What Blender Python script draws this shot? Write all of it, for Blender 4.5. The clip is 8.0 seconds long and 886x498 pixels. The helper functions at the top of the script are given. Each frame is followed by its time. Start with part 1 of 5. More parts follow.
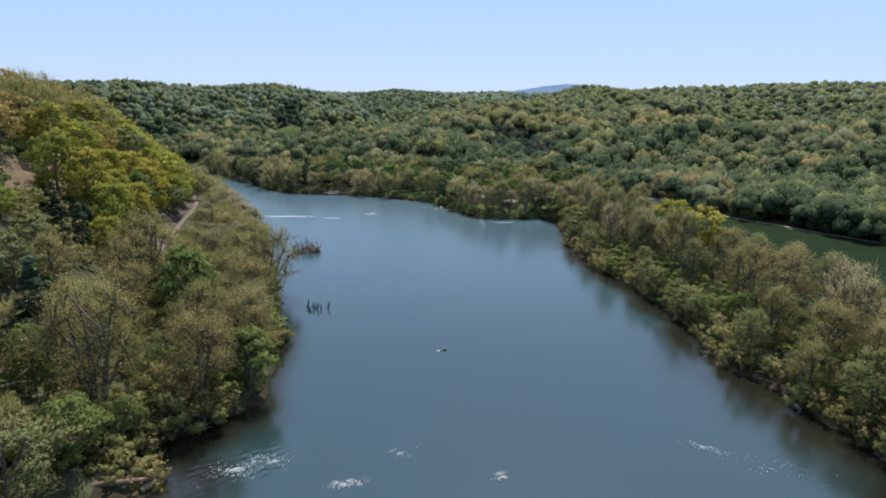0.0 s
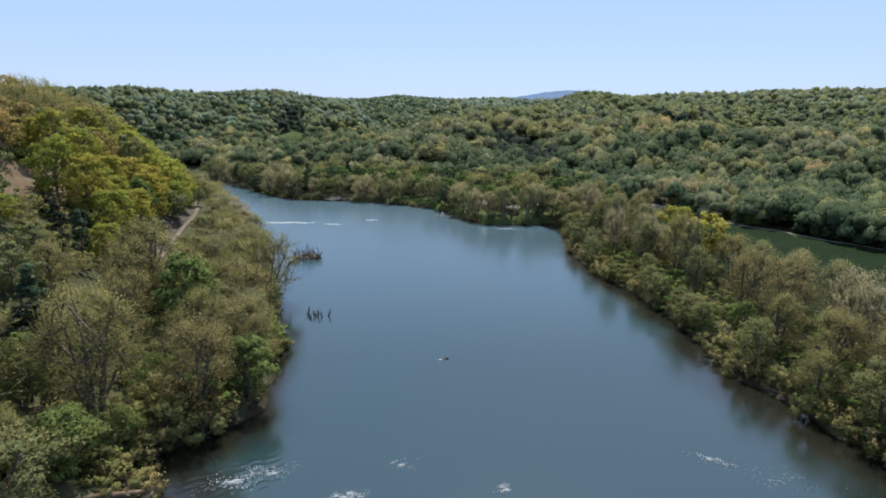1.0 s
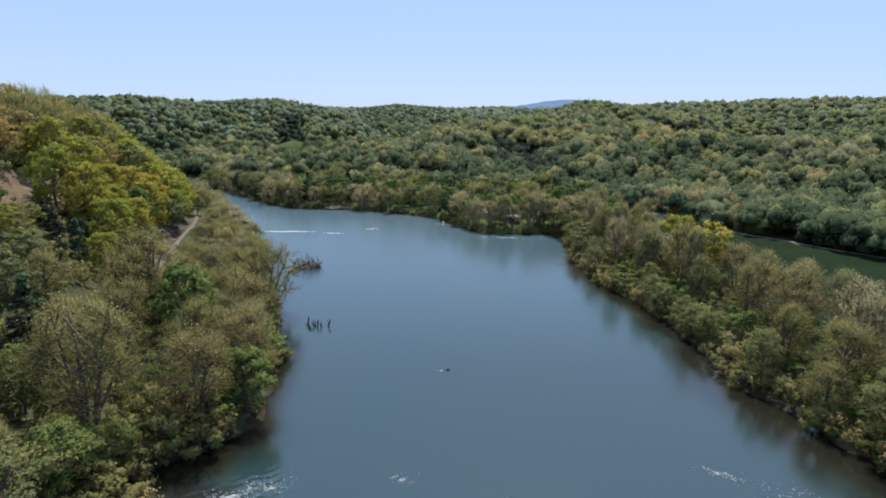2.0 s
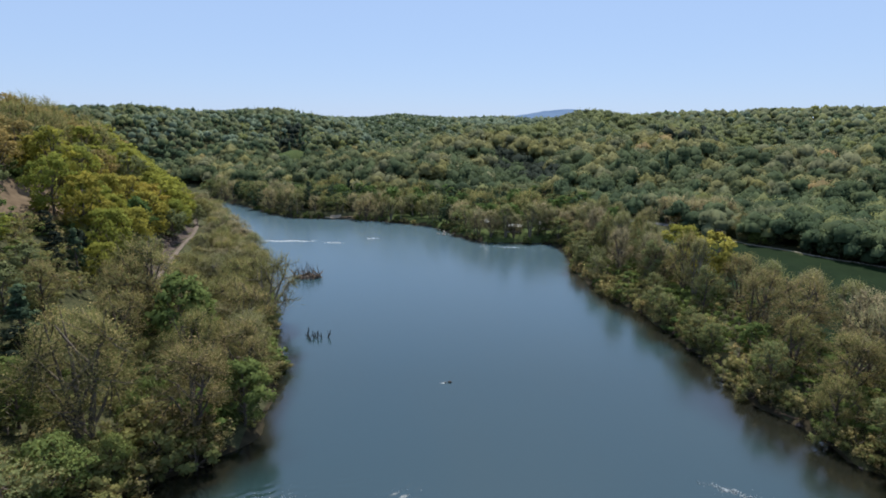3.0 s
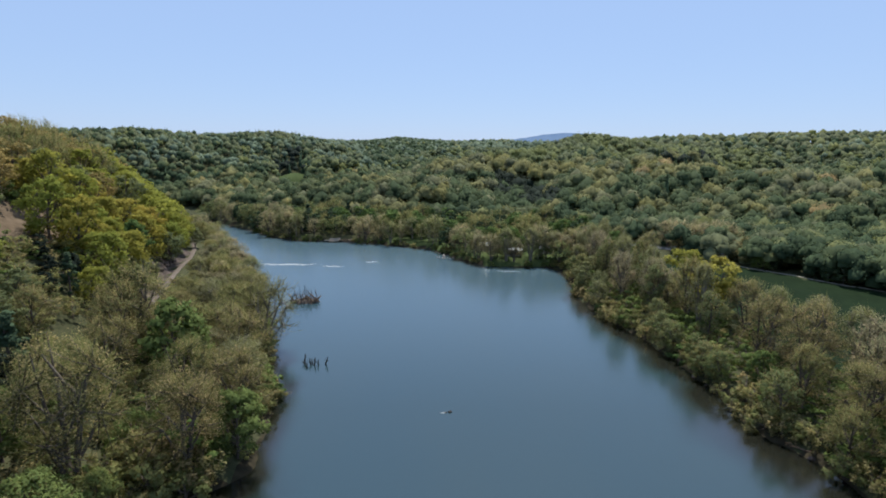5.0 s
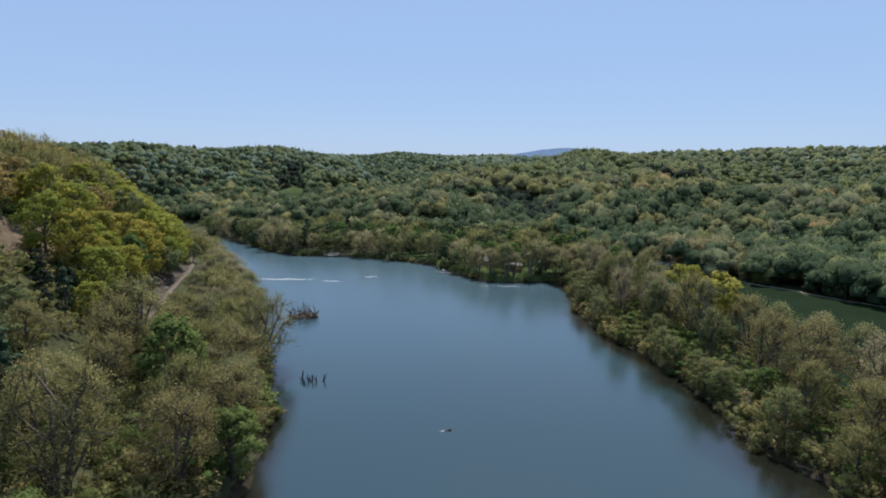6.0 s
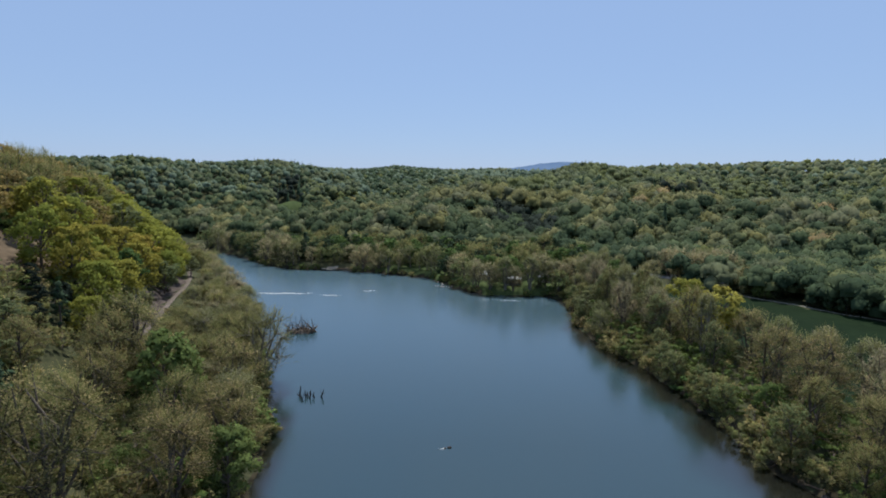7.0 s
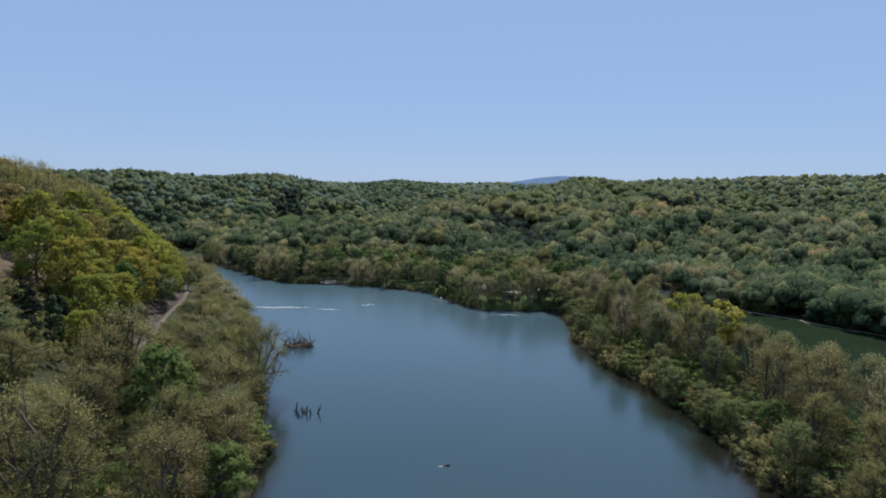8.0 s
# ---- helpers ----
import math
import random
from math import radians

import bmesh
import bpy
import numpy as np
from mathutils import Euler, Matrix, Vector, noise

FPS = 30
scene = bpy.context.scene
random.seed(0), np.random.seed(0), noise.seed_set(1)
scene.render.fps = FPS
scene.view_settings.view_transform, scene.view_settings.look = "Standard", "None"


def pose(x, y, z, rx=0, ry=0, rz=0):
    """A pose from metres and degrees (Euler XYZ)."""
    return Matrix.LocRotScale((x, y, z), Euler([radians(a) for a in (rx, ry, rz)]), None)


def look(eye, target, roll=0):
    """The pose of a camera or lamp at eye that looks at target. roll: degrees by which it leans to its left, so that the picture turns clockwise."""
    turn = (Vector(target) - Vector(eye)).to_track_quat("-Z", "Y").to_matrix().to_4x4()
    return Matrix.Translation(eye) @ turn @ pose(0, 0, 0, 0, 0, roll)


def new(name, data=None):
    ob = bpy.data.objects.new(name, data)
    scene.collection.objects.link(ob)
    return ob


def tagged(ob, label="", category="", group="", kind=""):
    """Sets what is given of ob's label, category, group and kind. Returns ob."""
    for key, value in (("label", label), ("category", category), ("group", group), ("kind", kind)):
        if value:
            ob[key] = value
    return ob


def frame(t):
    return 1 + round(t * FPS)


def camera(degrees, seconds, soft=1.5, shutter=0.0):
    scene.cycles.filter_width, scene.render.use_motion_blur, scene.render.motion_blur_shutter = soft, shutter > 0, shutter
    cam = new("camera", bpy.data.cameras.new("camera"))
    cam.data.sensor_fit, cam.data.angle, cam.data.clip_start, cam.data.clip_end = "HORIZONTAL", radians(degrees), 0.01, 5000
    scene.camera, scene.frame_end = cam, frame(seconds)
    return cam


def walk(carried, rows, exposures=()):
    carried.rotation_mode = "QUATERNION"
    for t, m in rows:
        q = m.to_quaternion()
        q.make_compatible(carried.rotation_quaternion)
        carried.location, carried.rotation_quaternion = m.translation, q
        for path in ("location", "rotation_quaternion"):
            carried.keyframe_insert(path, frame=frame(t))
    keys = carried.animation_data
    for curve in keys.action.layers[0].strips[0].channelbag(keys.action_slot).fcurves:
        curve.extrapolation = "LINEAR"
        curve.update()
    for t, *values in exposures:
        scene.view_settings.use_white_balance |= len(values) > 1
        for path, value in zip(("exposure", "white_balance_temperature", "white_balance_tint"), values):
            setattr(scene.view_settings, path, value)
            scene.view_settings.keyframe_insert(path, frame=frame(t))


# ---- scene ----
cam = camera(75.5, 8.0, 1.8)
PATH = [
    (0, (0.606, -3.719, 42.148), (0.59, -1.783, 41.648), 0.6),
    (0.5, (0.603, -3.235, 42.189), (0.584, -1.297, 41.697), 0.6),
    (1, (0.503, -2.73, 42.199), (0.482, -0.789, 41.718), 0.6),
    (1.5, (0.379, -2.18, 42.129), (0.358, -0.235, 41.662), 0.6),
    (3, (0.027, -0.339, 42.02), (0.004, 1.616, 41.599), 0.6),
    (3.5, (-0.117, 0.172, 42.039), (-0.14, 2.13, 41.633), 0.7),
    (4, (-0.125, 0.631, 42.085), (-0.148, 2.592, 41.694), 0.7),
    (4.5, (-0.099, 1.097, 42.131), (-0.122, 3.063, 41.762), 0.7),
    (6, (-0.229, 2.385, 42.198), (-0.249, 4.363, 41.903), 0.8),
    (6.5, (-0.286, 2.821, 42.18), (-0.305, 4.803, 41.909), 0.8),
    (7, (-0.404, 3.282, 42.176), (-0.42, 5.267, 41.928), 0.8),
    (7.5, (-0.428, 3.636, 42.182), (-0.443, 5.623, 41.958), 0.8),
    (8, (-0.426, 4.056, 42.14), (-0.438, 6.046, 41.94), 0.9),
]
walk(cam, [(t, look(eye, target, roll)) for t, eye, target, roll in PATH], [(0.0, 0.33, 6220, 11), (1.5, 0.35, 6220, 11), (3.5, 0.16, 6130, 11), (4.5, 0.18, 6090, 11), (6.5, -0.05, 5960, 10), (8.0, -0.16, 5880, 10)])

# ---- light ----
SUN_AZ, SUN_EL = radians(12), radians(63)
world = bpy.data.worlds.new("sky")
scene.world = world
world.use_nodes = True
wn = world.node_tree
sky = wn.nodes.new("ShaderNodeTexSky")
sky.sky_type = "NISHITA"
sky.sun_disc = False
sky.sun_elevation, sky.sun_rotation = SUN_EL, SUN_AZ
sky.altitude, sky.air_density, sky.dust_density, sky.ozone_density = 100, 1.0, 0.2, 2.0
haze = wn.nodes.new("ShaderNodeMix")
haze.data_type, haze.inputs[0].default_value, haze.inputs[7].default_value = "RGBA", 0.72, (4.6, 6.2, 9.15, 1)
wn.links.new(sky.outputs[0], haze.inputs[6])
wn.links.new(haze.outputs[2], wn.nodes["Background"].inputs[0])
wn.nodes["Background"].inputs[1].default_value = 0.09
sun = new("sun", bpy.data.lights.new("sun", "SUN"))
sun.data.energy, sun.data.angle, sun.data.color = 5.0, radians(0.6), (1.0, 0.94, 0.84)
sun.matrix_world = look((200 * math.sin(SUN_AZ) * math.cos(SUN_EL), 200 * math.cos(SUN_AZ) * math.cos(SUN_EL), 200 * math.sin(SUN_EL)), (0, 0, 0))


# ---- materials ----
def material(name, rough=0.7, spec=0.3):
    m = bpy.data.materials.new(name)
    m.use_nodes = True
    b = m.node_tree.nodes["Principled BSDF"]
    b.inputs["Roughness"].default_value = rough
    b.inputs["Specular IOR Level"].default_value = spec
    return m, m.node_tree, b


def noise_node(nt, scale, detail=4.0, stretch=(1, 1, 1), space="Object"):
    co = nt.nodes.new("ShaderNodeTexCoord")
    mp = nt.nodes.new("ShaderNodeMapping")
    mp.inputs["Scale"].default_value = stretch
    tx = nt.nodes.new("ShaderNodeTexNoise")
    tx.inputs["Scale"].default_value, tx.inputs["Detail"].default_value = scale, detail
    nt.links.new(co.outputs[space], mp.inputs[0])
    nt.links.new(mp.outputs[0], tx.inputs["Vector"])
    return tx


def ramp(nt, source, stops):
    r = nt.nodes.new("ShaderNodeValToRGB")
    while len(r.color_ramp.elements) < len(stops):
        r.color_ramp.elements.new(0.5)
    for e, (p, c) in zip(r.color_ramp.elements, stops):
        e.position, e.color = p, (*c, 1)
    nt.links.new(source, r.inputs[0])
    return r


def mix(nt, kind, a, b, fac):
    n = nt.nodes.new("ShaderNodeMix")
    n.data_type, n.blend_type = "RGBA", kind
    for socket, value in ((n.inputs[0], fac), (n.inputs[6], a), (n.inputs[7], b)):
        if isinstance(value, (int, float)):
            socket.default_value = value
        elif isinstance(value, tuple):
            socket.default_value = (*value, 1)
        else:
            nt.links.new(value, socket)
    return n.outputs[2]


def bump(nt, b, height, strength, distance):
    n = nt.nodes.new("ShaderNodeBump")
    n.inputs["Strength"].default_value, n.inputs["Distance"].default_value = strength, distance
    nt.links.new(height, n.inputs["Height"])
    nt.links.new(n.outputs[0], b.inputs["Normal"])


def foliage(name, low, mid, high, glow=0.35):
    """Leaves: one hue range per plant, a lighter or darker tone per leaf, some light let through."""
    m, nt, b = material(name, 0.8, 0.06)
    low, mid, high = ((1.17 * r, 1.2 * g, 1.23 * u) for r, g, u in (low, mid, high))
    info, geo = nt.nodes.new("ShaderNodeObjectInfo"), nt.nodes.new("ShaderNodeNewGeometry")
    tone = ramp(nt, info.outputs["Random"], [(0.0, low), (0.5, mid), (1.0, high)])
    patch = noise_node(nt, 0.13, 3.0)
    warm = ramp(nt, patch.outputs["Fac"], [(0.32, (0.76, 0.8, 0.82)), (0.68, (1.22, 1.18, 1.1))])
    leaf = ramp(nt, geo.outputs["Random Per Island"], [(0.0, (0.8, 0.81, 0.8)), (1.0, (1.2, 1.19, 1.16))])
    c = mix(nt, "MULTIPLY", mix(nt, "MULTIPLY", tone.outputs[0], leaf.outputs[0], 1.0), warm.outputs[0], 1.0)
    sprays = noise_node(nt, 0.9, 3.0)
    c = mix(nt, "MULTIPLY", c, ramp(nt, sprays.outputs["Fac"], [(0.3, (0.8, 0.81, 0.84)), (0.7, (1.18, 1.17, 1.12))]).outputs[0], 1.0)
    nt.links.new(c, b.inputs["Base Color"])
    t = nt.nodes.new("ShaderNodeBsdfTranslucent")
    nt.links.new(c, t.inputs[0])
    s = nt.nodes.new("ShaderNodeMixShader")
    s.inputs[0].default_value = glow
    nt.links.new(b.outputs[0], s.inputs[1])
    nt.links.new(t.outputs[0], s.inputs[2])
    nt.links.new(s.outputs[0], nt.nodes["Material Output"].inputs[0])
    return m


def speckled(name, a, b_col, scale, rough=0.85, relief=0.05, big=(0.85, 1.15), stretch=(1, 1, 1)):
    """A surface that varies between two colours, with large soft stains over it and a fine relief."""
    m, nt, b = material(name, rough, 0.2 if rough < 0.86 else 0.04)
    fine, wide = noise_node(nt, scale, 6.0, stretch), noise_node(nt, scale * 0.11, 3.0)
    c = ramp(nt, fine.outputs["Fac"], [(0.3, a), (0.7, b_col)])
    w = ramp(nt, wide.outputs["Fac"], [(0.3, (big[0],) * 3), (0.7, (big[1],) * 3)])
    nt.links.new(mix(nt, "MULTIPLY", c.outputs[0], w.outputs[0], 1.0), b.inputs["Base Color"])
    bump(nt, b, fine.outputs["Fac"], 0.6, relief)
    return m


LEAF_YELLOW = foliage("yellow_green_leaves", (0.196, 0.222, 0.044), (0.258, 0.246, 0.046), (0.318, 0.244, 0.05), 0.5)
LEAF_GOLD = foliage("golden_young_leaves", (0.29, 0.27, 0.05), (0.31, 0.276, 0.052), (0.325, 0.276, 0.056), 0.4)
LEAF_LIME = foliage("lime_green_leaves", (0.131, 0.147, 0.063), (0.157, 0.163, 0.069), (0.180, 0.169, 0.073), 0.35)
LEAF_SPRING = foliage("spring_green_leaves", (0.144, 0.180, 0.055), (0.167, 0.195, 0.060), (0.184, 0.199, 0.065), 0.42)
LEAF_GREEN = foliage("fresh_green_leaves", (0.074, 0.115, 0.033), (0.095, 0.136, 0.038), (0.128, 0.153, 0.045))
LEAF_OLIVE = foliage("olive_leaves", (0.154, 0.167, 0.060), (0.180, 0.186, 0.068), (0.202, 0.188, 0.074), 0.5)
LEAF_TAN = foliage("budding_tan_twigs", (0.298, 0.250, 0.106), (0.326, 0.261, 0.114), (0.350, 0.257, 0.126), 0.52)
LEAF_PALE = foliage("pale_budding_twigs", (0.258, 0.250, 0.128), (0.280, 0.259, 0.138), (0.300, 0.259, 0.150), 0.52)
LEAF_BUD = foliage("pinkish_grey_buds", (0.338, 0.277, 0.160), (0.359, 0.282, 0.170), (0.382, 0.287, 0.180), 0.52)
LEAF_DEEP = foliage("deep_green_leaves", (0.039, 0.059, 0.031), (0.050, 0.071, 0.035), (0.060, 0.080, 0.038), 0.3)
LEAF_GREY = foliage("grey_green_leaves", (0.127, 0.153, 0.059), (0.152, 0.171, 0.068), (0.171, 0.175, 0.074), 0.4)
# distance haze mixed into the leaf colour of the far hills
LEAF_HAZE = foliage("haze_tinted_leaves", (0.125, 0.158, 0.106), (0.140, 0.171, 0.113), (0.156, 0.177, 0.114), 0.35)
LEAF_RUST = foliage("rusty_budding_leaves", (0.26, 0.195, 0.07), (0.29, 0.21, 0.075), (0.31, 0.21, 0.085), 0.35)
LEAF_SAGE = foliage("sage_green_leaves", (0.116, 0.130, 0.068), (0.133, 0.142, 0.075), (0.148, 0.148, 0.080), 0.35)
LEAF_MEADOW = foliage("mid_green_leaves", (0.074, 0.096, 0.046), (0.087, 0.109, 0.052), (0.103, 0.116, 0.055), 0.35)
# near-black: shade put into the leaf colour; also serves the dark pines
LEAF_DARK = foliage("shade_dark_evergreen_leaves", (0.011, 0.017, 0.012), (0.014, 0.021, 0.015), (0.018, 0.025, 0.017), 0.1)
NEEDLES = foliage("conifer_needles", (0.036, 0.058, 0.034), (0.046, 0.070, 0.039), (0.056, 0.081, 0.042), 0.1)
BARK = speckled("grey_brown_bark", (0.07, 0.055, 0.042), (0.16, 0.135, 0.11), 3.0, 0.9, 0.03, stretch=(1, 1, 0.3))
PALE_BARK = speckled("pale_sycamore_bark", (0.11, 0.095, 0.07), (0.24, 0.215, 0.165), 2.0, 0.85, 0.02, stretch=(1, 1, 0.4))
FOREST_FLOOR = speckled("leaf_litter", (0.04, 0.045, 0.022), (0.082, 0.082, 0.042), 0.9, 0.95, 0.1)
GRASS = speckled("lawn_grass", (0.045, 0.065, 0.022), (0.075, 0.096, 0.034), 0.8, 0.9, 0.05)
CROP = speckled("young_crop", (0.009, 0.018, 0.007), (0.013, 0.024, 0.009), 0.5, 0.9, 0.05)
SOIL = speckled("bare_clay_soil", (0.09, 0.066, 0.042), (0.155, 0.115, 0.075), 0.5, 0.95, 0.15)
SAND = speckled("river_sand", (0.24, 0.2, 0.15), (0.34, 0.29, 0.23), 1.2, 0.95, 0.03)
RIVERBED = speckled("river_mud", (0.025, 0.022, 0.014), (0.052, 0.043, 0.026), 0.7, 0.9, 0.1)
GRAVEL = speckled("trail_gravel", (0.27, 0.24, 0.2), (0.44, 0.4, 0.35), 2.5, 0.95, 0.04)
TRAIL_GRAVEL = speckled("dusty_trail_gravel", (0.105, 0.085, 0.068), (0.2, 0.165, 0.135), 2.5, 0.95, 0.04)
ROCK = speckled("weathered_rock", (0.05, 0.04, 0.034), (0.14, 0.11, 0.092), 0.7, 0.9, 0.25)
DRIFT = speckled("bleached_driftwood", (0.09, 0.06, 0.04), (0.22, 0.16, 0.11), 2.0, 0.9, 0.03)
WET_WOOD = speckled("wet_dark_wood", (0.025, 0.02, 0.016), (0.07, 0.055, 0.045), 3.0, 0.6, 0.02)
ASPHALT = speckled("pale_worn_asphalt", (0.13, 0.13, 0.13), (0.2, 0.2, 0.195), 1.5, 0.9, 0.02)
CONCRETE = speckled("pale_concrete", (0.34, 0.33, 0.31), (0.46, 0.45, 0.43), 1.5, 0.85, 0.02)
WHITE_ROOF = speckled("white_metal_roofing", (0.24, 0.25, 0.26), (0.36, 0.37, 0.38), 0.8, 0.45, 0.01)
GREY_ROOF = speckled("light_grey_shingles", (0.36, 0.37, 0.37), (0.5, 0.5, 0.49), 1.5, 0.8, 0.02)
RED_WALL = speckled("faded_red_siding", (0.26, 0.12, 0.09), (0.36, 0.19, 0.15), 1.0, 0.8, 0.01)
CREAM_WALL = speckled("cream_siding", (0.45, 0.43, 0.38), (0.58, 0.56, 0.5), 1.0, 0.7, 0.01)
TIMBER = speckled("weathered_timber", (0.1, 0.075, 0.055), (0.2, 0.16, 0.12), 2.0, 0.85, 0.02)
DARK_GLASS, _, _b = material("dark_window_glass", 0.08, 0.5)
_b.inputs["Base Color"].default_value = (0.02, 0.024, 0.028, 1)

WATER, _nt, _b = material("river_water", 0.11, 0.5)
_b.inputs["IOR"].default_value = 1.95
_murk = noise_node(_nt, 0.018, 3.0, (1.4, 0.6, 1))
_c = ramp(_nt, _murk.outputs["Fac"], [(0.3, (0.0135, 0.0362, 0.0412)), (0.7, (0.0195, 0.038, 0.0355))])
_nt.links.new(_c.outputs[0], _b.inputs["Base Color"])
_wave = noise_node(_nt, 1.5, 5.0, (1.0, 1.6, 1))
bump(_nt, _b, _wave.outputs["Fac"], 0.2, 0.06)
# a breeze roughens the upper reach; the water lies smoother below it
_co, _xyz, _reach = _nt.nodes.new("ShaderNodeTexCoord"), _nt.nodes.new("ShaderNodeSeparateXYZ"), _nt.nodes.new("ShaderNodeMapRange")
_nt.links.new(_co.outputs["Object"], _xyz.inputs[0])
_nt.links.new(_xyz.outputs["Y"], _reach.inputs["Value"])
for _k, _v in (("From Min", 110.0), ("From Max", 220.0), ("To Min", 0.15), ("To Max", 0.25)):
    _reach.inputs[_k].default_value = _v
_nt.links.new(_reach.outputs[0], _b.inputs["Roughness"])
# the sky's brightness on that ruffled reach is painted into its colour
_sky_tint = _nt.nodes.new("ShaderNodeMapRange")
_nt.links.new(_xyz.outputs["Y"], _sky_tint.inputs["Value"])
_sky_tint.inputs["From Min"].default_value, _sky_tint.inputs["From Max"].default_value = 90.0, 230.0
_deep = mix(_nt, "MIX", _c.outputs[0], (0.048, 0.092, 0.114), _sky_tint.outputs[0])
# brown bed in the shallows, with the bank trees' shade and reflection painted in
_bed_shade = _nt.nodes.new("ShaderNodeAttribute")
_bed_shade.attribute_name = "shallow_shade"
_nt.links.new(mix(_nt, "MIX", _deep, (0.01, 0.0105, 0.007), _bed_shade.outputs["Fac"]), _b.inputs["Base Color"])
FOAM, _nt, _b = material("white_foam", 0.6, 0.3)
_f = noise_node(_nt, 4.0, 4.0)
_c = ramp(_nt, _f.outputs["Fac"], [(0.35, (0.16, 0.19, 0.2)), (0.65, (0.45, 0.48, 0.5))])
_nt.links.new(_c.outputs[0], _b.inputs["Base Color"])

# a ridge far away: forest under blue haze, painted into its colour and glow
FAR_RIDGE, _nt, _b = material("glowing_haze_ridge", 1.0, 0.0)
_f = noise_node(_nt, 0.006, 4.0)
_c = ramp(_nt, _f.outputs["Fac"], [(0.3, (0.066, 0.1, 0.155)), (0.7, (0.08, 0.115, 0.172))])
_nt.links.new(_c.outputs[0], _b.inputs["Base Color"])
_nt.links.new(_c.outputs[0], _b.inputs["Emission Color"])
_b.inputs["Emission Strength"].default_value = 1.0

# ---- the lie of the land ----
LEFT_BANK = [(-45, -300), (-44, -60), (-41, 20), (-39.5, 46), (-31.8, 49.6), (-31.2, 52.2), (-37.5, 55), (-35.5, 59), (-30, 63.5), (-26.5, 69.5), (-26, 75), (-29.8, 93), (-35.5, 110), (-48, 143), (-65, 182), (-80, 212),
             (-108, 262), (-160, 300), (-300, 335), (-600, 350)]
RIGHT_BANK = [(-600, 410), (-300, 390), (-170, 350), (-112, 300), (-104, 291), (-84, 268), (-71, 259), (-49, 257), (-33, 252), (-12, 243), (-3, 232), (3, 219), (13, 207),
              (34, 207), (41, 200), (40, 180), (37, 162), (40, 141), (44, 129), (46, 117), (47, 107), (48, 95), (47, 86), (49, 80), (51, 73),
              (53, 65), (55, 55), (57, 20), (60, -60), (62, -300)]
TRAIL = [(-80, -300), (-68, -60), (-60, 20), (-57, 60), (-61, 100), (-71, 136), (-80, 165), (-87, 193), (-98, 216), (-122, 252), (-165, 285), (-300, 318), (-600, 330)]
FOOTHILL = [(-600, 425), (-300, 408), (-175, 366), (-110, 318), (-40, 290), (20, 280), (62, 268), (92, 238), (112, 206), (136, 166), (175, 110), (250, 0), (330, -300)]
FIELD = [(72, 208), (89, 214), (103, 197), (118, 175), (129, 159), (160, 112), (190, 60), (110, 40), (80, 70), (72, 100), (67, 130), (64, 165)]
# ridges of the hills: half-width, then x, y and height along the crest
RIDGES = {
    "west_hill": (130, [(-420, 450, 38), (-300, 520, 43), (-225, 560, 40), (-180, 590, 43), (-152, 610, 37), (-118, 640, 18)]),
    "far_ridge": (150, [(-330, 1150, 46), (-215, 1130, 42), (-165, 1140, 42), (-105, 1150, 50), (-55, 1150, 46), (0, 1120, 43), (80, 1100, 46)]),
    "main_hill": (70, [(-75, 345, 5), (-46, 352, 6), (-12, 385, 8), (18, 425, 19), (62, 480, 25), (95, 540, 34), (145, 590, 45.5), (190, 610, 40), (240, 650, 33)]),
    "left_spur": (15, [(-2, 385, 19), (15, 362, 17), (27, 342, 9), (36, 322, 3), (42, 296, 0)]),
    "front_hill": (24, [(28, 388, 21), (46, 378, 22), (64, 374, 22), (90, 392, 25), (105, 425, 28), (110, 475, 31)]),
    "mid_slope": (95, [(-130, 590, 20), (-60, 640, 20), (0, 680, 22), (60, 700, 28)]),
    "low_spur": (32, [(84, 318, 13), (92, 370, 20), (100, 430, 29), (120, 500, 38)]),
    "pine_spur": (44, [(140, 340, 18), (150, 400, 26), (175, 470, 33), (215, 540, 33), (280, 560, 30)]),
    "east_slope": (60, [(190, 320, 13), (240, 350, 18), (290, 370, 24), (380, 380, 32), (520, 380, 40)]),
    "east_ridge": (140, [(200, 800, 43), (320, 780, 49), (420, 740, 52), (520, 690, 54), (620, 640, 54), (800, 560, 52)]),
    "back_hill": (100, [(60, 900, 39), (120, 830, 40), (200, 800, 42)]),
}


def smooth(u):
    u = np.clip(u, 0, 1)
    return u * u * (3 - 2 * u)


def line_distance(x, y, pts):
    """Distance to a polyline, and on which side: positive to its left."""
    best, side = np.full(x.shape, 1e9), np.zeros(x.shape)
    for (ax, ay), (bx, by) in zip(pts, pts[1:]):
        dx, dy = bx - ax, by - ay
        u = np.clip(((x - ax) * dx + (y - ay) * dy) / (dx * dx + dy * dy), 0, 1)
        d = np.hypot(x - ax - u * dx, y - ay - u * dy)
        near = d < best - 1e-9
        side = np.where(near, np.sign(dx * (y - ay) - dy * (x - ax)), side)
        best = np.where(near, d, best)
    return best * np.where(side == 0, 1, side)


def inside(x, y, pts):
    odd = np.zeros(x.shape, bool)
    for (ax, ay), (bx, by) in zip(pts, pts[1:] + pts[:1]):
        if ay != by:
            odd ^= ((ay > y) != (by > y)) & (x < (bx - ax) * (y - ay) / (by - ay) + ax)
    return odd


